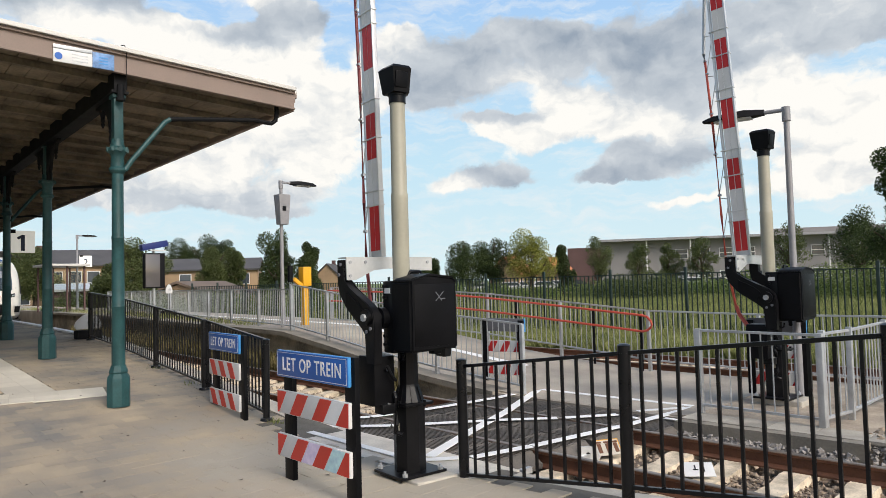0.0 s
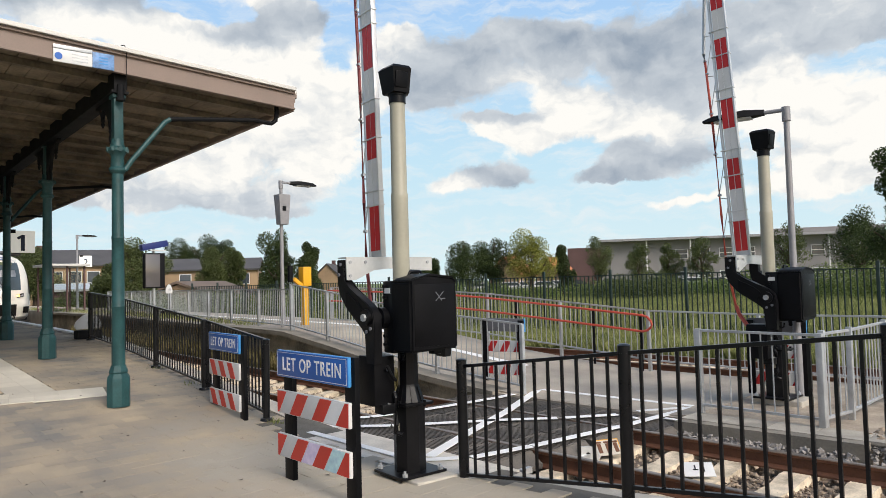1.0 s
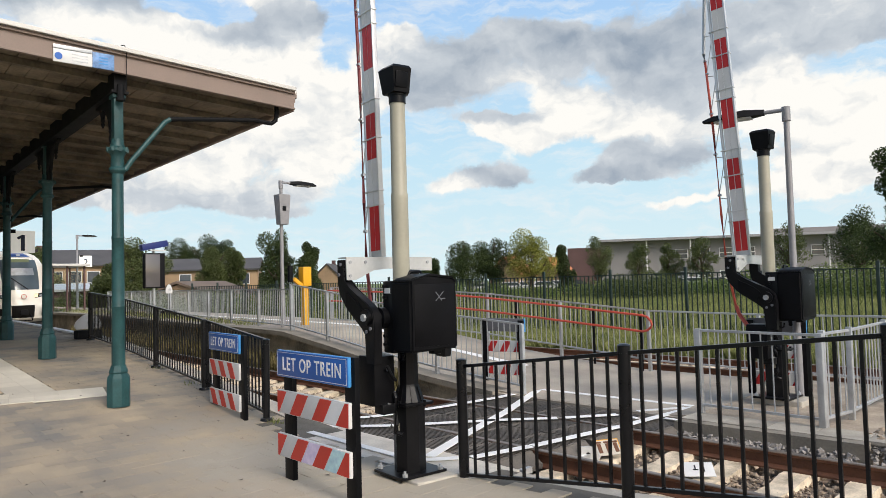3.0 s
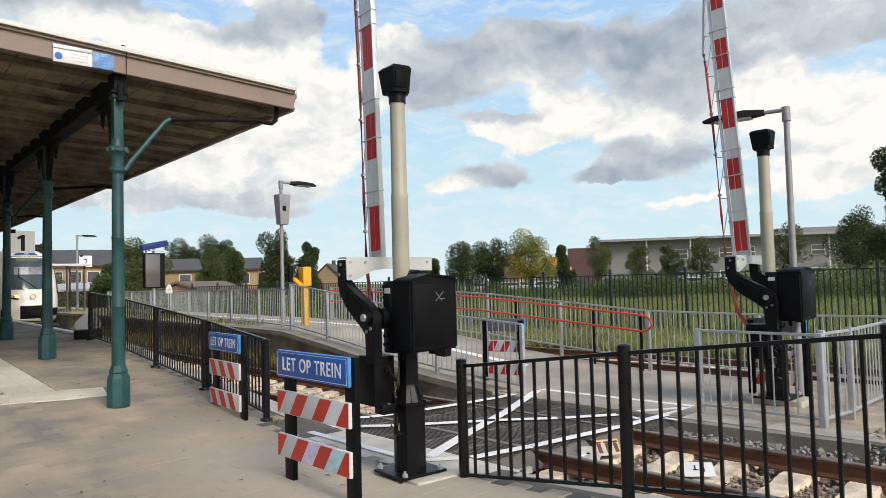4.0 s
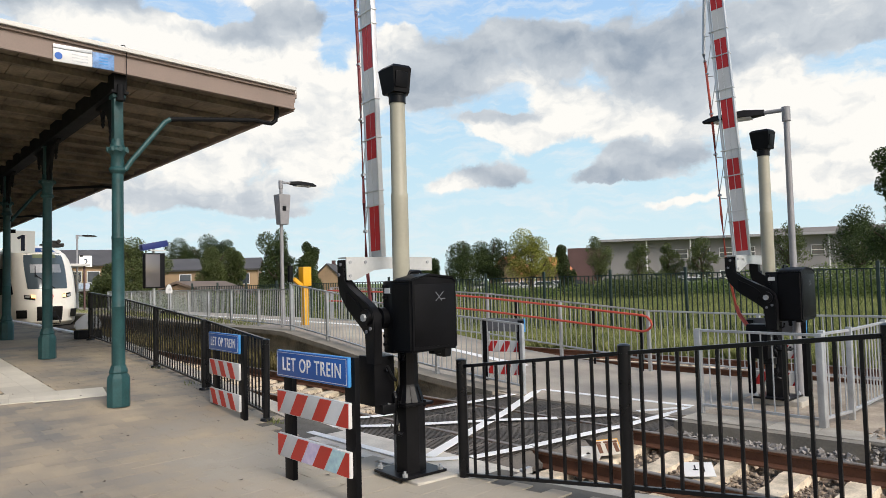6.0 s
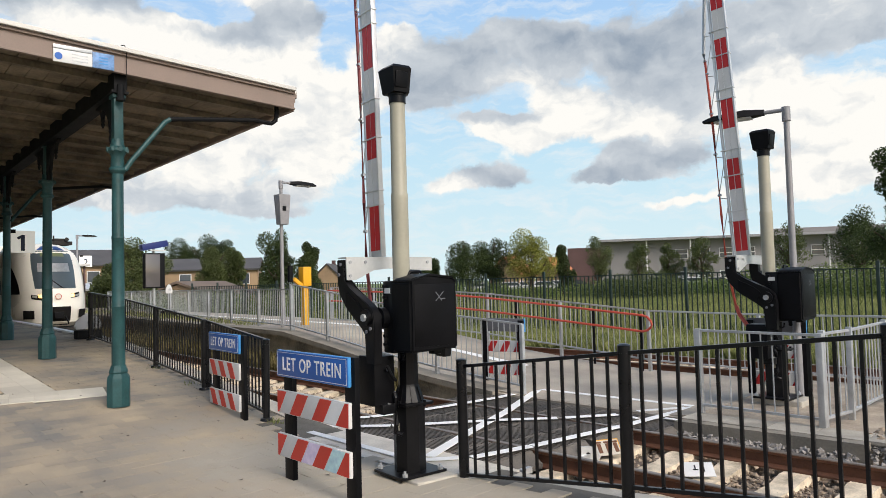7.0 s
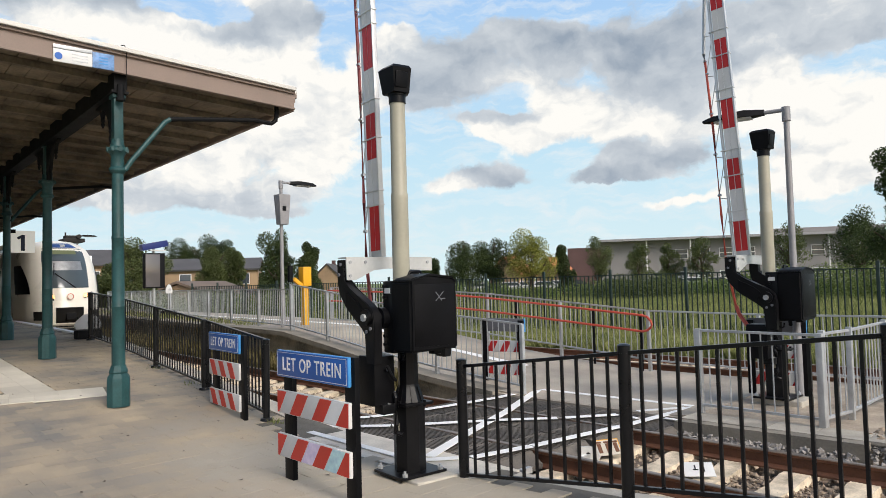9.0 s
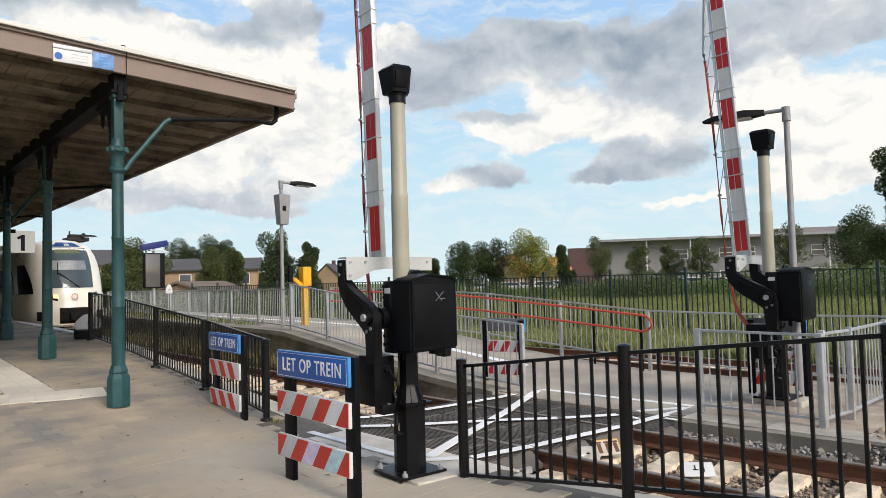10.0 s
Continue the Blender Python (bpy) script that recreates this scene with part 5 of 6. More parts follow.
def woods():
    spec = [  # azimuth off axis, distance, height, width, leaf, kind
        (-23.9, 60, 6.2, 4.0, "M", 0), (-21.0, 96, 9.0, 4.4, "D", 0), (-19.0, 94, 9.0, 4.4, "D", 0), (-17.4, 92, 8.6, 3.8, "D", 0),
        (-18.3, 70, 6.4, 3.0, "M", 0), (-17.0, 72, 6.2, 2.6, "M", 0), (-13.5, 58, 6.8, 3.6, "D", 1), (-11.0, 60, 6.0, 2.4, "D", 1), (-25.4, 52, 4.0, 3.0, "M", 0), (-30.5, 66, 6.0, 4, "M", 0),
        (-15.6, 80, 4.2, 4, "D", 0), (2.0, 74, 6.6, 4.6, "D", 0), (4.0, 76, 6.9, 4.8, "D", 0), (7.2, 72, 6.9, 5.0, "Y", 0), (9.8, 74, 5.8, 2.2, "D", 1), (-.9, 80, 5.0, 2.6, "D", 0),
        (12.6, 82, 7.9, 3.8, "M", 0), (15.7, 84, 6.7, 3.4, "M", 0), (18.0, 84, 6.7, 3.0, "M", 0), (20.4, 82, 7.2, 3.6, "M", 0), (26.4, 80, 8.4, 4.4, "M", 0), (31.2, 72, 7.8, 5.2, "D", 0), (33.4, 60, 7.6, 4.6, "D", 0),
        (34.0, 44, 10.2, 3.2, "D", 0), (-2.6, 76, 4.6, 2.4, "D", 0), (-31.6, 78, 6.6, 4, "M", 0),
    ]
    mats = {"D": M_LEAF, "M": M_LEAFM, "Y": M_LEAFY}
    labs = {"D": "dark green leafy tree standing in the distance", "M": "mid-green leafy tree beside far buildings", "Y": "broad yellow-green tree turning to autumn"}
    for i, (a, d, h, w, k, tall) in enumerate(spec):
        x, y = az(a, d)
        airy = k == "M" and 12 < a < 27   # young street trees, thinner in leaf
        tree(x, y, h * (.93 if airy else 1), w * (.85 if airy else 1), mats[k], labs[k], 40 + i, bool(tall), 6500 if airy else 15000)
    # shrubs behind the boundary fence
    rng = random.Random(9)
    for nm, a0, a1, d0, d1, h0, h1, n, lf in (("hedge", -3, 36, 66, 78, 1.3, 2.0, 90, M_REED), ("hedge_tall", 23, 36, 54, 62, 1.9, 2.9, 26, M_REED), ("scrub", 11, 18, 60, 66, 1.6, 2.7, 14, M_LEAFM), ("hedge_far", -26, 3, 44, 52, 1.2, 2.1, 40, M_REED), ("hedge_left", -29, -20, 54, 62, 1.6, 2.6, 30, M_LEAFM)):
        lobes = []
        for i in range(n):
            x, y = az(rng.uniform(a0, a1), rng.uniform(d0, d1))
            h = rng.uniform(h0, h1)
            lobes.append(((x, y, h * .35 - .4), (rng.uniform(1.0, 2.2), rng.uniform(1.0, 2.0), h * .62)))
        vs, fs = leaf_cloud(lobes, 70000 * n // 70, .105, .5, rng)
        raw(nm, vs, fs, lf, "dense dark green shrubs and reeds", "shrubs", "stuff")


def blades(name, n, place, h0, h1, w, material, label):
    rng = random.Random(3)
    vs, fs = [], []
    for _ in range(n):
        x, y, z = place(rng)
        h, a = rng.uniform(h0, h1), rng.uniform(0, 6.3)
        dx, dy = w * math.cos(a), w * math.sin(a)
        lx, ly = rng.gauss(0, .22) * h, rng.gauss(0, .22) * h
        b = len(vs)
        vs += [(x - dx, y - dy, z), (x + dx, y + dy, z), (x + lx * .4 + dx * .7, y + ly * .4 + dy * .7, z + h * .6), (x + lx, y + ly, z + h)]
        fs += [(b, b + 1, b + 2), (b, b + 2, b + 3)]
    raw(name, vs, fs, material, label, "grass", "stuff")


def grass():
    def field(r):
        y = 15.6 + 26 * r.random() ** 1.6
        return (r.uniform(-1.55 * y, .12 * y), y, -.44)
    blades("meadow_grass", 200000, field, .28, .72, .0065, M_GRASS, "tall pale green meadow grass beyond the tracks")
    blades("far_meadow_grass", 70000, lambda r: (lambda y: (r.uniform(-1.6 * y, .12 * y), y, -.44))(36 + 34 * r.random()), .3, .7, .022, M_GRASS, "tall pale meadow grass further off")
    blades("verge_grass", 12000, lambda r: (r.uniform(-26, 4), 15.45 + abs(r.gauss(0, .5)), -.4), .15, .5, .006, M_GRASS, "rough grass verge beside the far track")
    def left(r):
        x = r.uniform(-48, -17)
        return (x, ycen(x) + r.uniform(1.9, 2.6) if x > -30 else ycen(x) + r.uniform(1.8, 3.2), .74)
    blades("platform_weeds", 3600, left, .04, .22, .007, M_GRASS, "weeds growing along the island platform edge")
    def bank(r):
        x = r.uniform(-34, -9.5)
        k = r.random()
        return (x, ycen(x) + 1.60 - .5 * k * k, -.24)
    blades("bank_weeds", 9000, bank, .12, .62, .007, M_DRY, "dry brown weeds at the foot of the ramp wall")
    def tuft(r):
        x = r.choice((-8.9, -9.3, -10.6, -5.2, -7.9, -12.2)) + r.gauss(0, .05)
        return (x, ycen(x) - 2.1 + r.gauss(0, .05), zn(x) - .01)
    blades("weed_tufts", 260, tuft, .02, .07, .004, M_GRASS, "small weeds in the paving joints")


# ---- distance: houses, school building, parked cars ----


def house(a, d, length, depth, eave, ridge, turn, wallm, roofm, label, wins=4, base=-.5, stack=True):
    x, y = az(a, d)
    t = thing("house", pose(x, y, base, 0, 0, -(YAW + a) + turn), label, "house", "far houses")
    bm = bm_new()
    box(bm, (0, 0, eave / 2), (length, depth, eave))
    for s in (-1, 1):
        slab(bm, [(-depth / 2, eave), (depth / 2, eave), (0, ridge - .1)], s * length / 2 - .01, s * length / 2 - .2 * s, "x")
    W = part("wall", bm, wallm, t, smooth=False)
    for s in (-1, 1):
        bm = bm_new()
        beam_pts = [(s * (depth / 2 + .35), eave - .15), (0, ridge), (0, ridge + .18), (s * (depth / 2 + .4), eave + .02)]
        slab(bm, beam_pts, -length / 2 - .25, length / 2 + .25, "x")
        R = part("roof", bm, roofm, t, smooth=False)
    if stack:
        bm = bm_new()
        box(bm, (length * .3, 0, ridge + .3), (.6, .5, .9))
        part("chimney", bm, M_BRICKR, R, "brick chimney", smooth=False)
    for i in range(wins):
        for z in ([eave * .3, eave * .75] if eave > 4 else [eave * .55]):
            u = -length / 2 + length * (i + .5) / wins
            bm = bm_new()
            for sx in (-1, 1):
                box(bm, (u + sx * .58, -depth / 2 - .02, z), (.07, .08, 1.2))
                box(bm, (u, -depth / 2 - .02, z + sx * .58), (1.2, .08, .07))
            F = part("window", bm, M_WHITE, t, "white window frame", smooth=False)
            bm = bm_new()
            box(bm, (u, -depth / 2 - .01, z), (1.1, .05, 1.1))
            part("pane", bm, M_GLASSF, F, smooth=False)
    return t


def school():
    ax, ay = az(10.2, 112)
    bx, by = az(36, 122)
    L = math.hypot(bx - ax, by - ay)
    t = thing("school_building", pose(ax, ay, -.6, 0, 0, math.degrees(math.atan2(by - ay, bx - ax))), "long grey two-storey building with flat overhanging roof", "building")
    bm = bm_new()
    box(bm, (L / 2 + 2.5, 6, 3.9), (L - 5, 12, 7.8))
    part("wall", bm, M_GREYW, t, smooth=False)
    bm = bm_new()
    box(bm, (2.6, 5.6, 3.5), (5.2, 13, 7.0))
    part("brick_wing", bm, M_BRICKR, t, "dark red brick wing", smooth=False)
    bm = bm_new()
    box(bm, (L / 2 + 2.6, 5.4, 7.95), (L - 4.4, 14.4, .35))
    R = part("roof", bm, M_POLE, t, "grey overhanging flat roof", smooth=False)
    bm = bm_new()
    box(bm, (L / 2 + 12, 6, 8.6), (16, 6, 1.0))
    part("roof_cabin", bm, M_GREYW, R, "grey roof cabin", smooth=False)
    for i in range(int((L - 16) / 3.2)):
        for z in (2.2, 5.6):
            x = 14 + i * 3.2
            if (i * 7 + int(z)) % 5 == 0:
                continue
            bm = bm_new()
            box(bm, (x, -.04, z), (1.9, .12, 1.5))
            F = part("window", bm, M_WHITE, t, "pale window frame", smooth=False)
            bm = bm_new()
            for dz in (-.38, .36):
                box(bm, (x, -.12, z + dz), (1.7, .06, .62))
            part("pane", bm, M_GLASSF, F, smooth=False)
    for i in range(9):
        bm = bm_new()
        rod(bm, (12 + i * 6.4, -1.2, 0), (12 + i * 6.4, -1.2, 7.8), .12, seg=8)
        part("column", bm, M_ALU, t, "slender pale column")


def car(a, d, turn, paint, label):
    x, y = az(a, d)
    t = thing("parked_car", pose(x, y, .05, 0, 0, -(YAW + a) + turn), label, "car", "parked cars")
    bm = bm_new()
    side = [(-2.1, .35), (2.1, .35), (2.15, .75), (1.3, .92), (.55, 1.42), (-1.3, 1.45), (-2.0, 1.0), (-2.15, .75)]
    slab(bm, side, -.85, .85)
    bmesh.ops.bevel(bm, geom=list(bm.edges), offset=.07, segments=2, affect="EDGES")
    part("body", bm, paint, t)
    bm = bm_new()
    slab(bm, [(1.05, .95), (.5, 1.34), (-1.2, 1.36), (-1.6, .98)], -.865, .865)
    part("windows", bm, M_GLASSF, t, "dark windows")
    for u in (-1.3, 1.35):
        for s in (-1, 1):
            bm = bm_new()
            rod(bm, (u, s * .70, .33), (u, s * .88, .33), .33, seg=16)
            part("wheel", bm, M_TYRE, t, "black tyre")


def distance():
    house(-26.6, 84, 8.5, 8, 4.9, 6.5, -4, M_BRICKY, M_ROOFD, "row of yellow-brick houses with dark roofs", 5)
    house(-32.5, 92, 12, 8, 5.0, 6.8, -6, M_BRICKY, M_ROOFD, "row of yellow-brick houses with dark roofs", 5)
    house(-19.0, 82, 12, 7, 4.2, 5.35, -8, M_BRICKY, M_ROOFD, "yellow-brick house with a dark tiled roof", 4)
    house(-19.2, 60, 7.5, 5.6, 1.7, 2.65, 62, M_BRICKY, M_ROOFB, "low yellow-brick shed with a brown roof", 2, -.5, False)
    house(-9.2, 120, 4.2, 5, 3.2, 5.6, 70, M_BRICKY, M_ROOFD, "brick house with a steep gable roof", 2)
    house(5.6, 92, 4, 4.5, 2.8, 5.2, 60, M_BRICKY, M_ROOFO, "small house with an orange tiled roof", 2)
    house(9.1, 96, 3.2, 4, 2.8, 5.0, 55, M_BRICKY, M_ROOFO, "small house with an orange tiled roof", 2)
    house(-27.5, 62, 4, 4, 2.4, 2.7, 0, M_BRICKR, M_ALU, "low brick outbuilding with a flat pale roof", 1, -.5, False)
    school()
    for i, (a, d, tn, p, lab) in enumerate(((3.0, 88, 5, M_CARW, "w"), (5.6, 88, 3, M_CARW, "w"), (8.4, 88, 4, M_CARW, "w"), (10.8, 88, 8, M_CARD, "d"), (18.6, 86, 2, M_CARW, "w"), (21.6, 86, 6, M_CARW, "w"), (14.0, 86, 6, M_CARD, "d"), (6.9, 90, -3, M_CARW, "w"), (9.7, 91, 2, M_CARW, "w"), (20.0, 88, -2, M_CARW, "w"), (24.2, 86, 3, M_CARW, "w"))):
        car(a, d, tn, p, "white car parked before the far buildings" if lab == "w" else "dark car parked before the far buildings")


# ---- sky backdrop ----


def sky_backdrop():
    """A far curved sheet of cloudy sky; azimuth and height above the horizon are its two coordinates."""
    R, c0, c1, e0, e1 = 2200.0, -75, 75, -2.0, 50.0
    bm = bm_new()
    uvl = bm.loops.layers.uv.new("sky")
    nA, nE = 60, 26
    grid = []
    for j in range(nE + 1):
        e = e0 + (e1 - e0) * j / nE
        row = []
        for i in range(nA + 1):
            a = c0 + (c1 - c0) * i / nA
            aa = radians(YAW + a)
            row.append((bm.verts.new((R * math.cos(radians(e)) * math.sin(aa), R * math.cos(radians(e)) * math.cos(aa), R * math.sin(radians(e)))), a, e))
        grid.append(row)
    for j in range(nE):
        for i in range(nA):
            q = (grid[j][i], grid[j][i + 1], grid[j + 1][i + 1], grid[j + 1][i])
            f = bm.faces.new([v[0] for v in q])
            for lp, v in zip(f.loops, q):
                lp[uvl].uv = (v[1] / 10.0, v[2] / 10.0)
    me = bpy.data.meshes.new("backdrop_sky")
    bm.to_mesh(me)
    bm.free()
    me.polygons.foreach_set("use_smooth", [True] * len(me.polygons))
    m = bpy.data.materials.new("cloudy_sky")
    m.use_nodes = True
    nt = m.node_tree
    nt.nodes.clear()
    N, L = nt.nodes.new, nt.links.new
    uv = N("ShaderNodeUVMap")
    uv.uv_map = "sky"

    def mathn(op, a, b=None, c=None):
        n = N("ShaderNodeMath")
        n.operation = op
        for k, v in enumerate((a, b, c)):
            if v is None:
                continue
            if isinstance(v, (int, float)):
                n.inputs[k].default_value = v
            else:
                L(v, n.inputs[k])
        return n.outputs[0]

    def noise_of(vec, scale, detail, rough, off, sy=1.0):
        mp = N("ShaderNodeMapping")
        mp.inputs["Location"].default_value = off
        mp.inputs["Scale"].default_value = (1, sy, 1)
        L(vec, mp.inputs["Vector"])
        n = N("ShaderNodeTexNoise")
        n.inputs["Scale"].default_value, n.inputs["Detail"].default_value, n.inputs["Roughness"].default_value = scale, detail, rough
        L(mp.outputs[0], n.inputs["Vector"])
        return n
    def shifted(vec, noise, amount):
        """Push the coordinates about by a noise, so that outlines are ragged."""
        sub = N("ShaderNodeVectorMath")
        sub.operation = "SUBTRACT"
        L(noise.outputs["Color"], sub.inputs[0])
        sub.inputs[1].default_value = (.5, .5, .5)
        add = N("ShaderNodeVectorMath")
        add.operation = "MULTIPLY_ADD"
        L(sub.outputs[0], add.inputs[0])
        add.inputs[1].default_value = (amount, amount * .7, 0)
        L(vec, add.inputs[2])
        return add.outputs[0]
    warped = shifted(uv.outputs[0], noise_of(uv.outputs[0], 2.0, 5, .6, (3, 1, 0)), .42)

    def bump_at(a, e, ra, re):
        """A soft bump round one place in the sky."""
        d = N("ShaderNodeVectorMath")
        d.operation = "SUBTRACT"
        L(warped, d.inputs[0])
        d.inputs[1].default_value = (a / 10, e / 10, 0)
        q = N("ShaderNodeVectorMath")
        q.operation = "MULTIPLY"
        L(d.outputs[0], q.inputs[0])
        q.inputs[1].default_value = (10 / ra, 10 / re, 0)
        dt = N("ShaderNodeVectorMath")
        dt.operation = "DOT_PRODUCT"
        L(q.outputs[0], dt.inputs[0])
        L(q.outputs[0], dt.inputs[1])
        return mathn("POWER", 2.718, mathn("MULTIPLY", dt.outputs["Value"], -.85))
    fine = shifted(warped, noise_of(uv.outputs[0], 7.0, 4, .55, (1, 5, 0)), .06)
    n1 = noise_of(fine, 2.5, 10, .56, (0, 0, 0), 1.4)
    lit = noise_of(fine, 2.5, 10, .56, (-.05, -.10, 0), 1.4)
    n2 = noise_of(warped, 2.6, 7, .5, (7, 2, 0), 1.5)
    weight, grey = 0.0, 0.0
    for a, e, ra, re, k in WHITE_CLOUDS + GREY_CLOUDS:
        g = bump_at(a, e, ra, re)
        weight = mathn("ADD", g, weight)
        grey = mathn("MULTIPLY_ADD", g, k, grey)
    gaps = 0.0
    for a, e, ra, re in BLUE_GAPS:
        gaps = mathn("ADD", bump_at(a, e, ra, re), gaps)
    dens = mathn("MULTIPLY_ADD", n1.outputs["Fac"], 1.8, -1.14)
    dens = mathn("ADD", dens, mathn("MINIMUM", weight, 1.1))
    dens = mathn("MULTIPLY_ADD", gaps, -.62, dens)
    shade = mathn("DIVIDE", grey, mathn("ADD", weight, .12))
    shade = mathn("ADD", mathn("MULTIPLY_ADD", n2.outputs["Fac"], .9, -.50), shade)
    relief = mathn("SUBTRACT", lit.outputs["Fac"], n1.outputs["Fac"])
    shade = mathn("MULTIPLY_ADD", relief, .8, shade)
    # blue sky paler near the horizon
    sep = N("ShaderNodeSeparateXYZ")
    L(uv.outputs[0], sep.inputs[0])
    br = N("ShaderNodeValToRGB")
    br.color_ramp.elements[0].position, br.color_ramp.elements[0].color = 0.0, (.72, .88, .91, 1)
    br.color_ramp.elements[1].position, br.color_ramp.elements[1].color = 1.0, (.36, .58, .92, 1)
    el = br.color_ramp.elements.new(.4)
    el.color = (.56, .79, .93, 1)
    L(mathn("MULTIPLY", sep.outputs[1], .4), br.inputs[0])
    cr = N("ShaderNodeValToRGB")
    cr.color_ramp.elements[0].position, cr.color_ramp.elements[0].color = 0.0, (1.0, .98, .93, 1)
    cr.color_ramp.elements[1].position, cr.color_ramp.elements[1].color = .85, (.32, .385, .47, 1)
    e2 = cr.color_ramp.elements.new(.3)
    e2.color = (.62, .665, .71, 1)
    L(shade, cr.inputs[0])
    mr = N("ShaderNodeMapRange")
    mr.interpolation_type = "SMOOTHSTEP"
    mr.inputs[1].default_value, mr.inputs[2].default_value = -.06, .34
    L(dens, mr.inputs[0])
    # thin streaks of high haze
    wisp = noise_of(fine, 2.2, 8, .62, (4, 9, 0), 4.0)
    wr = N("ShaderNodeMapRange")
    wr.inputs[1].default_value, wr.inputs[2].default_value, wr.inputs[4].default_value = .45, .75, .75
    L(wisp.outputs["Fac"], wr.inputs[0])
    hazy = N("ShaderNodeMix")
    hazy.data_type = "RGBA"
    L(wr.outputs[0], hazy.inputs[0])
    L(br.outputs[0], hazy.inputs[6])
    hazy.inputs[7].default_value = (.86, .89, .90, 1)
    mix = N("ShaderNodeMix")
    mix.data_type = "RGBA"
    L(mr.outputs[0], mix.inputs[0])
    L(hazy.outputs[2], mix.inputs[6])
    L(cr.outputs[0], mix.inputs[7])
    em = N("ShaderNodeEmission")
    em.inputs[1].default_value = SKY_GLOW
    L(mix.outputs[2], em.inputs[0])
    out = N("ShaderNodeOutputMaterial")
    L(em.outputs[0], out.inputs[0])
    me.materials.append(m)
    ob = new("backdrop_sky", me)
    return tagged(ob, "blue sky with white and grey drifting clouds", "sky", kind="structure")


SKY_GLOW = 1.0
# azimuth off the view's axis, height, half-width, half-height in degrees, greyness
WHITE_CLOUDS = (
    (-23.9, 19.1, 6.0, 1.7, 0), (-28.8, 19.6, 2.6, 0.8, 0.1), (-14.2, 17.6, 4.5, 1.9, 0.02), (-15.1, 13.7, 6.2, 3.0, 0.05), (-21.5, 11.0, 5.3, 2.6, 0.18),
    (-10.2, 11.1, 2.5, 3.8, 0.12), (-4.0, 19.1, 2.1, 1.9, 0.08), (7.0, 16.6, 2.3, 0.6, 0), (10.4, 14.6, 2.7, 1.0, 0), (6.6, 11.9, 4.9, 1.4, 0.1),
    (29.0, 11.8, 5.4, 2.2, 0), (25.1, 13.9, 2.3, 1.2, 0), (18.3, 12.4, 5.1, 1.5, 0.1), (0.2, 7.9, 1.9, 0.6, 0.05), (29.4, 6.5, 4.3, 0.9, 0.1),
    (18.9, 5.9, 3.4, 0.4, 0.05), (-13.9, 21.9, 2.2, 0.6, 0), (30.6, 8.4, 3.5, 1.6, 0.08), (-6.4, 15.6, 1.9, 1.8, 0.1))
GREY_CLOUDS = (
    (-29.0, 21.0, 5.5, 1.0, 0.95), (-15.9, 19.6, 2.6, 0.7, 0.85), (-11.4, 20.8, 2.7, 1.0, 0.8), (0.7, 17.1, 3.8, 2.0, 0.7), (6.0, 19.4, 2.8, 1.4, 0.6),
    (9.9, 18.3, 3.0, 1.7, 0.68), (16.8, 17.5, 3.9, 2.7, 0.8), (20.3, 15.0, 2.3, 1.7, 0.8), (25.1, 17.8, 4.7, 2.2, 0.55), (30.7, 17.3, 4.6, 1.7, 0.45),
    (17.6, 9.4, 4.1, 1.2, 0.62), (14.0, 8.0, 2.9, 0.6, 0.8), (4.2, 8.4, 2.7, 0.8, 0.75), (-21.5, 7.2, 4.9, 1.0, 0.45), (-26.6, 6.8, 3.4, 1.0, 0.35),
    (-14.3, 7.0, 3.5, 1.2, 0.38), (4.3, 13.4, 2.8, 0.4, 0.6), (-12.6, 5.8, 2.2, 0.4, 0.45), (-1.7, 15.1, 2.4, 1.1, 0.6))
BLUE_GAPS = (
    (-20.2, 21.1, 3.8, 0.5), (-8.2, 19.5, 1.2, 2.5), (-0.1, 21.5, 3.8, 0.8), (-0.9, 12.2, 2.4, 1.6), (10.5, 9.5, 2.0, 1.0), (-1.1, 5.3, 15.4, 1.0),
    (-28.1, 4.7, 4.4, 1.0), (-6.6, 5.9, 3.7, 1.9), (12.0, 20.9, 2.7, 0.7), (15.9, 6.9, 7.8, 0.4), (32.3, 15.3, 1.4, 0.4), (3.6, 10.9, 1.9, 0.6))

# ---- paving, piece by piece ----


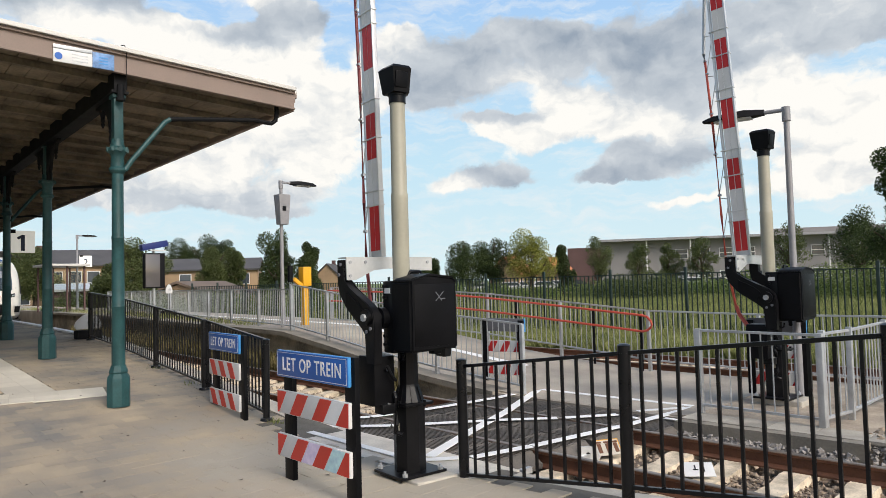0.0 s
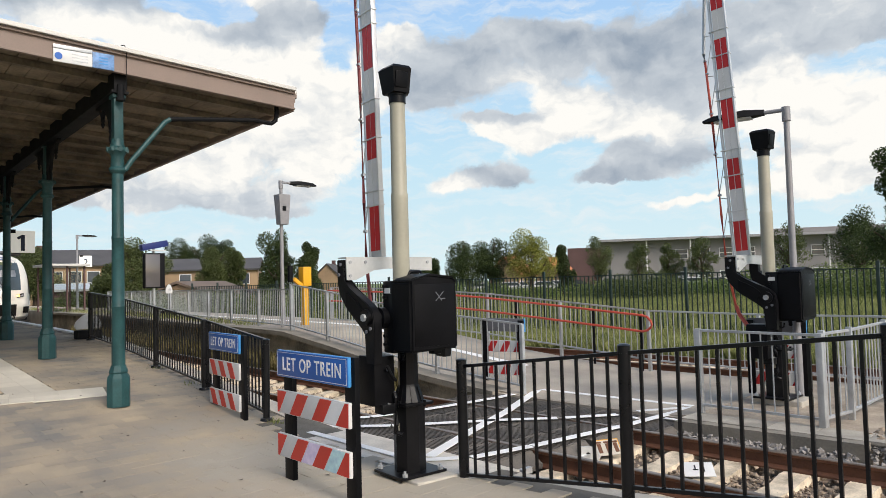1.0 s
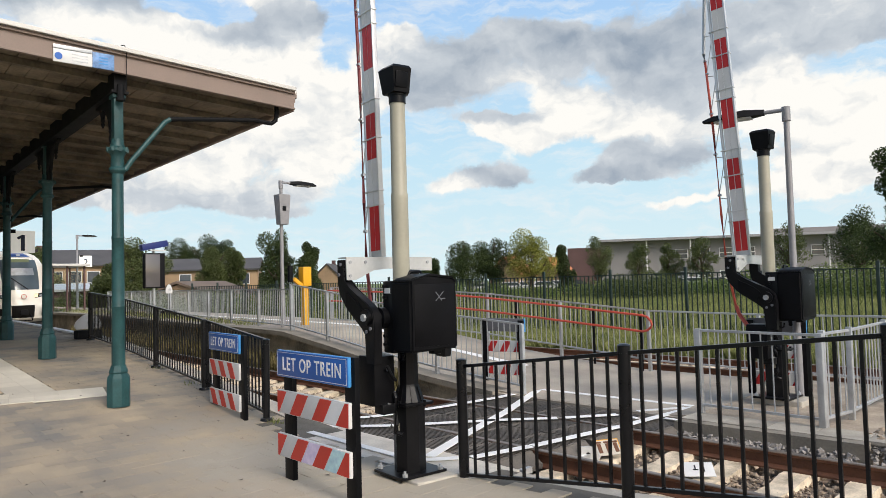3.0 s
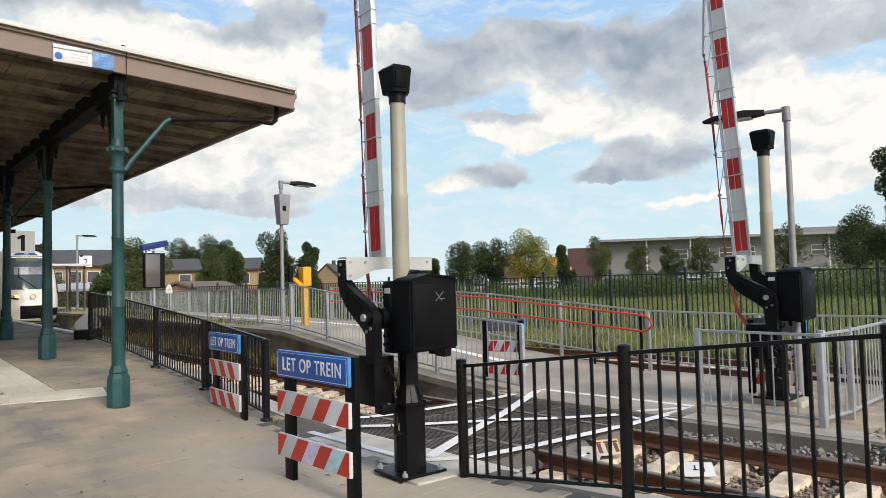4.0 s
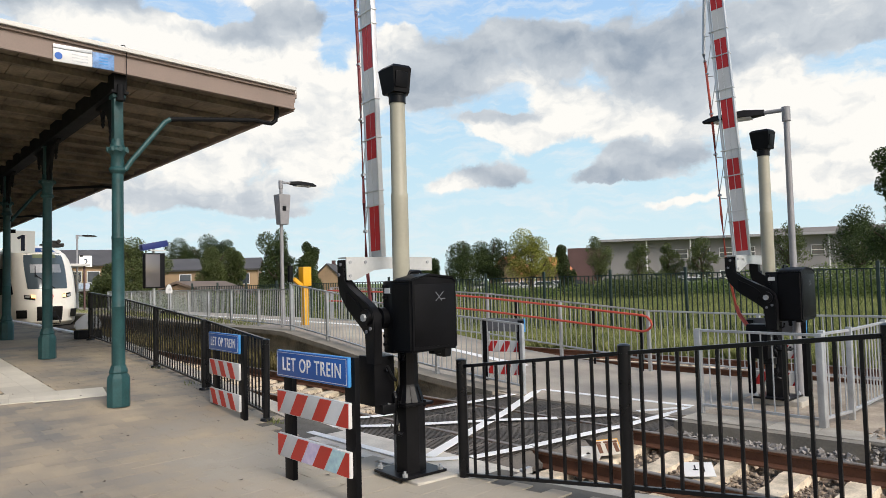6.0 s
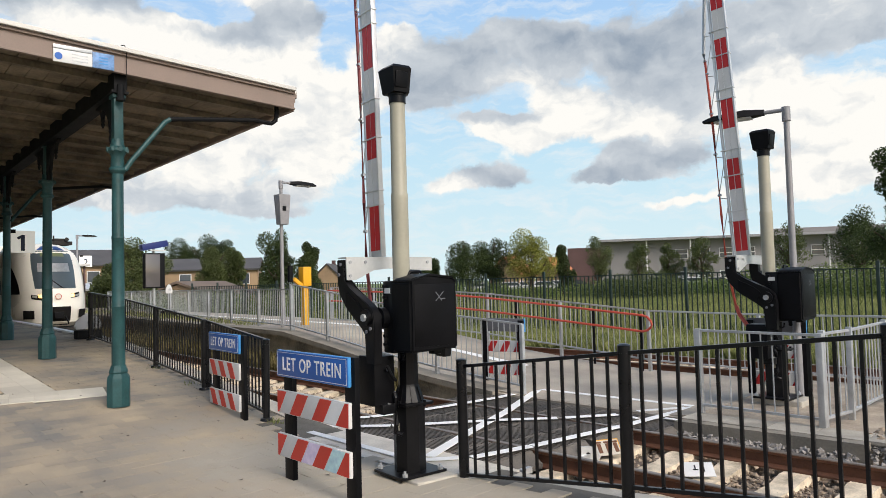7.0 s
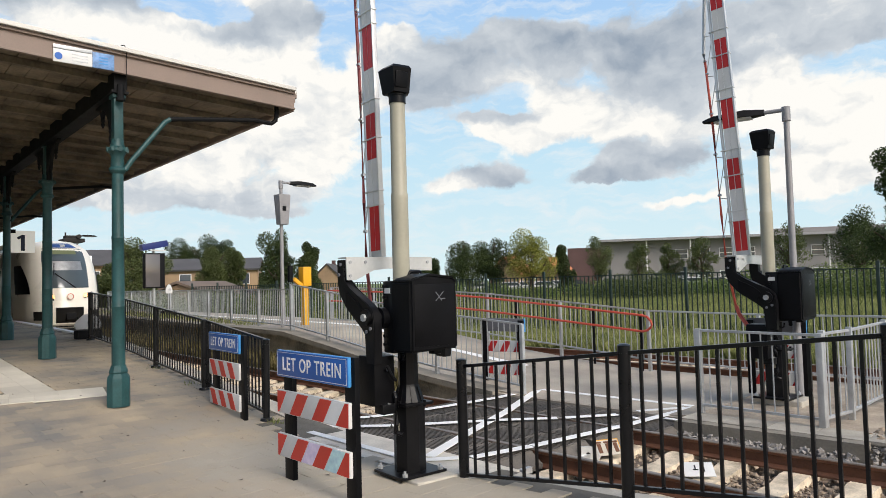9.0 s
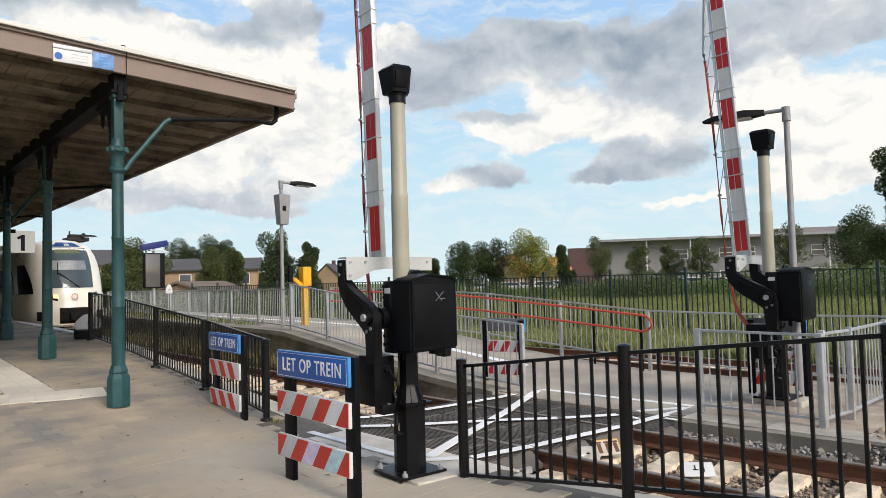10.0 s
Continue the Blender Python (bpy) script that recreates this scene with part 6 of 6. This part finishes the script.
def paving():
    t = thing("paving", Matrix(), "weathered beige and grey concrete platform pavers", "paving", kind="structure")
    def paver(w, d, material):
        bm = bm_new()
        box(bm, (0, 0, -.03), (w - .002, d - .002, .06), None, 0)
        top = [f for f in bm.faces if f.normal.z > .9]
        bmesh.ops.inset_region(bm, faces=top, thickness=.005, depth=.002)
        return finish("paver", bm, material, False)
    P = paver(.30, .20, M_PAVER)
    W = paver(.30, .30, M_TACTILE)
    rng = random.Random(11)
    rest_v, rest_f = [], []
    count = 0
    TU, TN, TO = Vector((.215, .977)), Vector((-.977, .215)), Vector((-10.56, 3.50))   # along and across the cross strip

    def strip_coords(x, y):
        d = Vector((x, y)) - TO
        return d.dot(TU), d.dot(TN)
    def tactile(x, y):
        u, v = strip_coords(x, y)
        return (-.04 < v < .64 and -2.7 < u < .05) or (x <= -11.3 and 2.42 < y < 3.02)
    cells = []
    xx, j = -36.1, 0
    while xx < 4.0:
        y = -1.0 + (j % 2) * .15
        while y < 6.6:
            cells.append((xx, y))
            y += .30
        xx += .20
        j += 1
    for x, y in cells:
        if tactile(x, y) or y > ycen(x) - 1.95 or (-8.1 < x < -4.5 and y > 4.4):
            continue
        s = math.degrees(math.atan((zn(x + .15) - zn(x - .15)) / .3))
        z = zn(x) + rng.uniform(-.0018, .0012)
        m = pose(x, y, z, 0, -s, 0) @ pose(0, 0, 0, rng.uniform(-.2, .2), rng.uniform(-.2, .2), 90 + rng.uniform(-.6, .6))
        if count < 300 and -8.6 < x < -2.6 and y > 2.3:
            share("paver", P, t, m)
            count += 1
        else:
            b = len(rest_v)
            for u, v, w in ((-.149, -.099, -.03), (.149, -.099, -.03), (.149, .099, -.03), (-.149, .099, -.03), (-.149, -.099, 0), (.149, -.099, 0), (.149, .099, 0), (-.149, .099, 0)):
                rest_v.append(tuple(m @ Vector((u, v, w))))
            rest_f += [tuple(b + i for i in f) for f in ((4, 5, 6, 7), (0, 1, 5, 4), (1, 2, 6, 5), (2, 3, 7, 6), (3, 0, 4, 7))]
    raw("paver_field", rest_v, rest_f, M_PAVERS, "further rows of the same pavers", kind="stuff", parent=t)
    g = thing("tactile_paving", Matrix(), "off-white guidance tiles laid in the platform paving", "paving", kind="structure")
    for v in (.15, .45):
        for k in range(9):
            c = TO - TU * (.15 + .3 * k) + TN * v
            s = math.degrees(math.atan((zn(c.x + .15) - zn(c.x - .15)) / .3))
            share("tile", W, g, pose(c.x, c.y, zn(c.x) + .006, 0, -s, -12.4))
    for i in range(24):
        x = -11.47 - .3 * i
        for y in (2.57, 2.87):
            s = math.degrees(math.atan((zn(x + .15) - zn(x - .15)) / .3))
            share("tile", W, g, pose(x, y, zn(x) + .006, 0, -s, 0))


M_PAVERS = mat("concrete_paver_field", (0.225, 0.222, 0.215), 0.88, 0, 1.1, 0.26, 0.5, 110, (0.37, 0.295, 0.20), 0.14, island=True, dust=M_DUST)


def island_slabs():
    """Separate kerb slabs on the platform beyond the crossing."""
    t = thing("kerb_slabs", Matrix(), "loose grey concrete slabs along the platform kerb", "paving", kind="structure")
    bm = bm_new()
    box(bm, (0, 0, 0), (.49, .44, .04), None, .005)
    me = finish("slab", bm, M_SLAB, False)
    rng = random.Random(2)
    for i in range(8):
        x = -3.9 + .5 * i
        share("slab", me, t, pose(x, 8.225, zf(x) - .008, rng.uniform(-.4, .4), rng.uniform(-.4, .4), rng.uniform(-1, 1)))


# ---- the place ----
ground()
tracks()
ballast()
crossing()
fences()
handrail()
canopy()
machine(pose(-4.975, 4.34, 0, 0, 0, -6), "black level crossing barrier machine with raised striped boom", 3.88, 2.1)
machine(pose(-3.63, 9.74, .10, 0, 0, 0), "black level crossing barrier machine beyond the track, boom raised", 3.76, 3.3, .10, .11, -.28, M_REDTUBE, .437)
let_op((-5.71, 3.47), (-4.69, 3.43), zn(-5.6), zn(-4.6), "blue LET OP TREIN warning barrier with striped boards on black posts")
let_op((-9.22, 4.46), (-8.27, 4.36), zn(-9.2) - .02, zn(-8.3), "blue LET OP TREIN warning barrier standing beside the black fence", -.17, True)
small_panel(pose(-8.15, 8.85, zf(-7.9), 0, 0, 8), "blue-topped warning barrier seen from behind on the path")
small_panel(pose(-4.15, 10.1, .10, 0, 0, 12), "blue-topped warning barrier behind the far barrier machine", .75)
lamp_post(pose(-15.4, 9.3, .75), 3.68, 1.05, "galvanised lamp post carrying a grey equipment box", True)
lamp_post(pose(-3.45, 10.03, .10, 0, 0, 102), 3.95, 1.10, "galvanised lamp post behind the far barrier machine", False, .048)
lamp_post(pose(-40, 11.75, .76), 3.98, .98, "galvanised platform lamp post in the distance", False, .06)
yellow_machine(pose(-15.6, 10.08, .75))
info_display(pose(-27, 10.66, .76))
white_marker(pose(-26.3, 10.75, .76, 0, 0, 0), .8)
white_marker(pose(-17.0, 5.02, zn(-17), 0, 0, 0))
platform_sign(CAN @ pose(-9.4, .41, 3.03, 0, 0, 3), "1", .56, "white square sign with a dark number one, hung from the canopy")
platform_sign(pose(-39.6, 12.05, 3.36), "2", .62, "white square sign with a dark number two on a pole")
shelter(pose(-38, 10.0, .75))
track_tag(pose(-4.28, 6.66, -.16, -40, 0, 62), "weathered cream board with yellow marks lying on a sleeper", True)
track_tag(pose(-3.2, 6.55, -.17, -60, 0, 40), "small white marker card lying between the rails", False)
woods()


def fallen_leaves():
    rng = random.Random(21)
    vs, fs = [], []
    for _ in range(46):
        x, y = rng.uniform(-13, -4.2), rng.uniform(1.2, 4.4)
        b, a, s_ = len(vs), rng.uniform(0, 6.3), rng.uniform(.012, .035)
        z = zn(x) + .008
        for k in range(5):
            vs.append((x + s_ * math.cos(a + k * 1.256) * rng.uniform(.6, 1.2), y + s_ * math.sin(a + k * 1.256) * rng.uniform(.5, 1), z + rng.uniform(0, .012)))
        fs.append(tuple(range(b, b + 5)))
    raw("fallen_leaves", vs, fs, M_BARK, "few dry brown leaves and crumbs on the paving", "leaves", "stuff")


fallen_leaves()
grass()
distance()
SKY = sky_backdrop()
TRAIN = train()
paving()
island_slabs()


def motions():
    rows = []
    for s, x in ((0, -43.45), (.5, -42.43), (1, -41.42), (1.5, -40.42), (2, -39.45), (2.5, -38.48), (3.25, -37.1), (4, -35.82), (4.6, -34.8), (5.2, -33.83), (5.5, -33.36), (6.2, -32.3), (7, -31.2), (7.5, -30.6), (8, -30.05), (8.5, -29.58), (9, -29.17), (9.5, -28.80), (10, -28.5)):
        x += .25
        rows.append((s, pose(x, ycen(x), 0, 0, 0, math.degrees(math.atan(yslope(x - 4))))))
    walk(TRAIN, rows)
    walk(SKY, [(0.0, pose(0, 0, 0, 0, 0, -.20)), (10.0, pose(0, 0, 0, 0, 0, .20))])


motions()
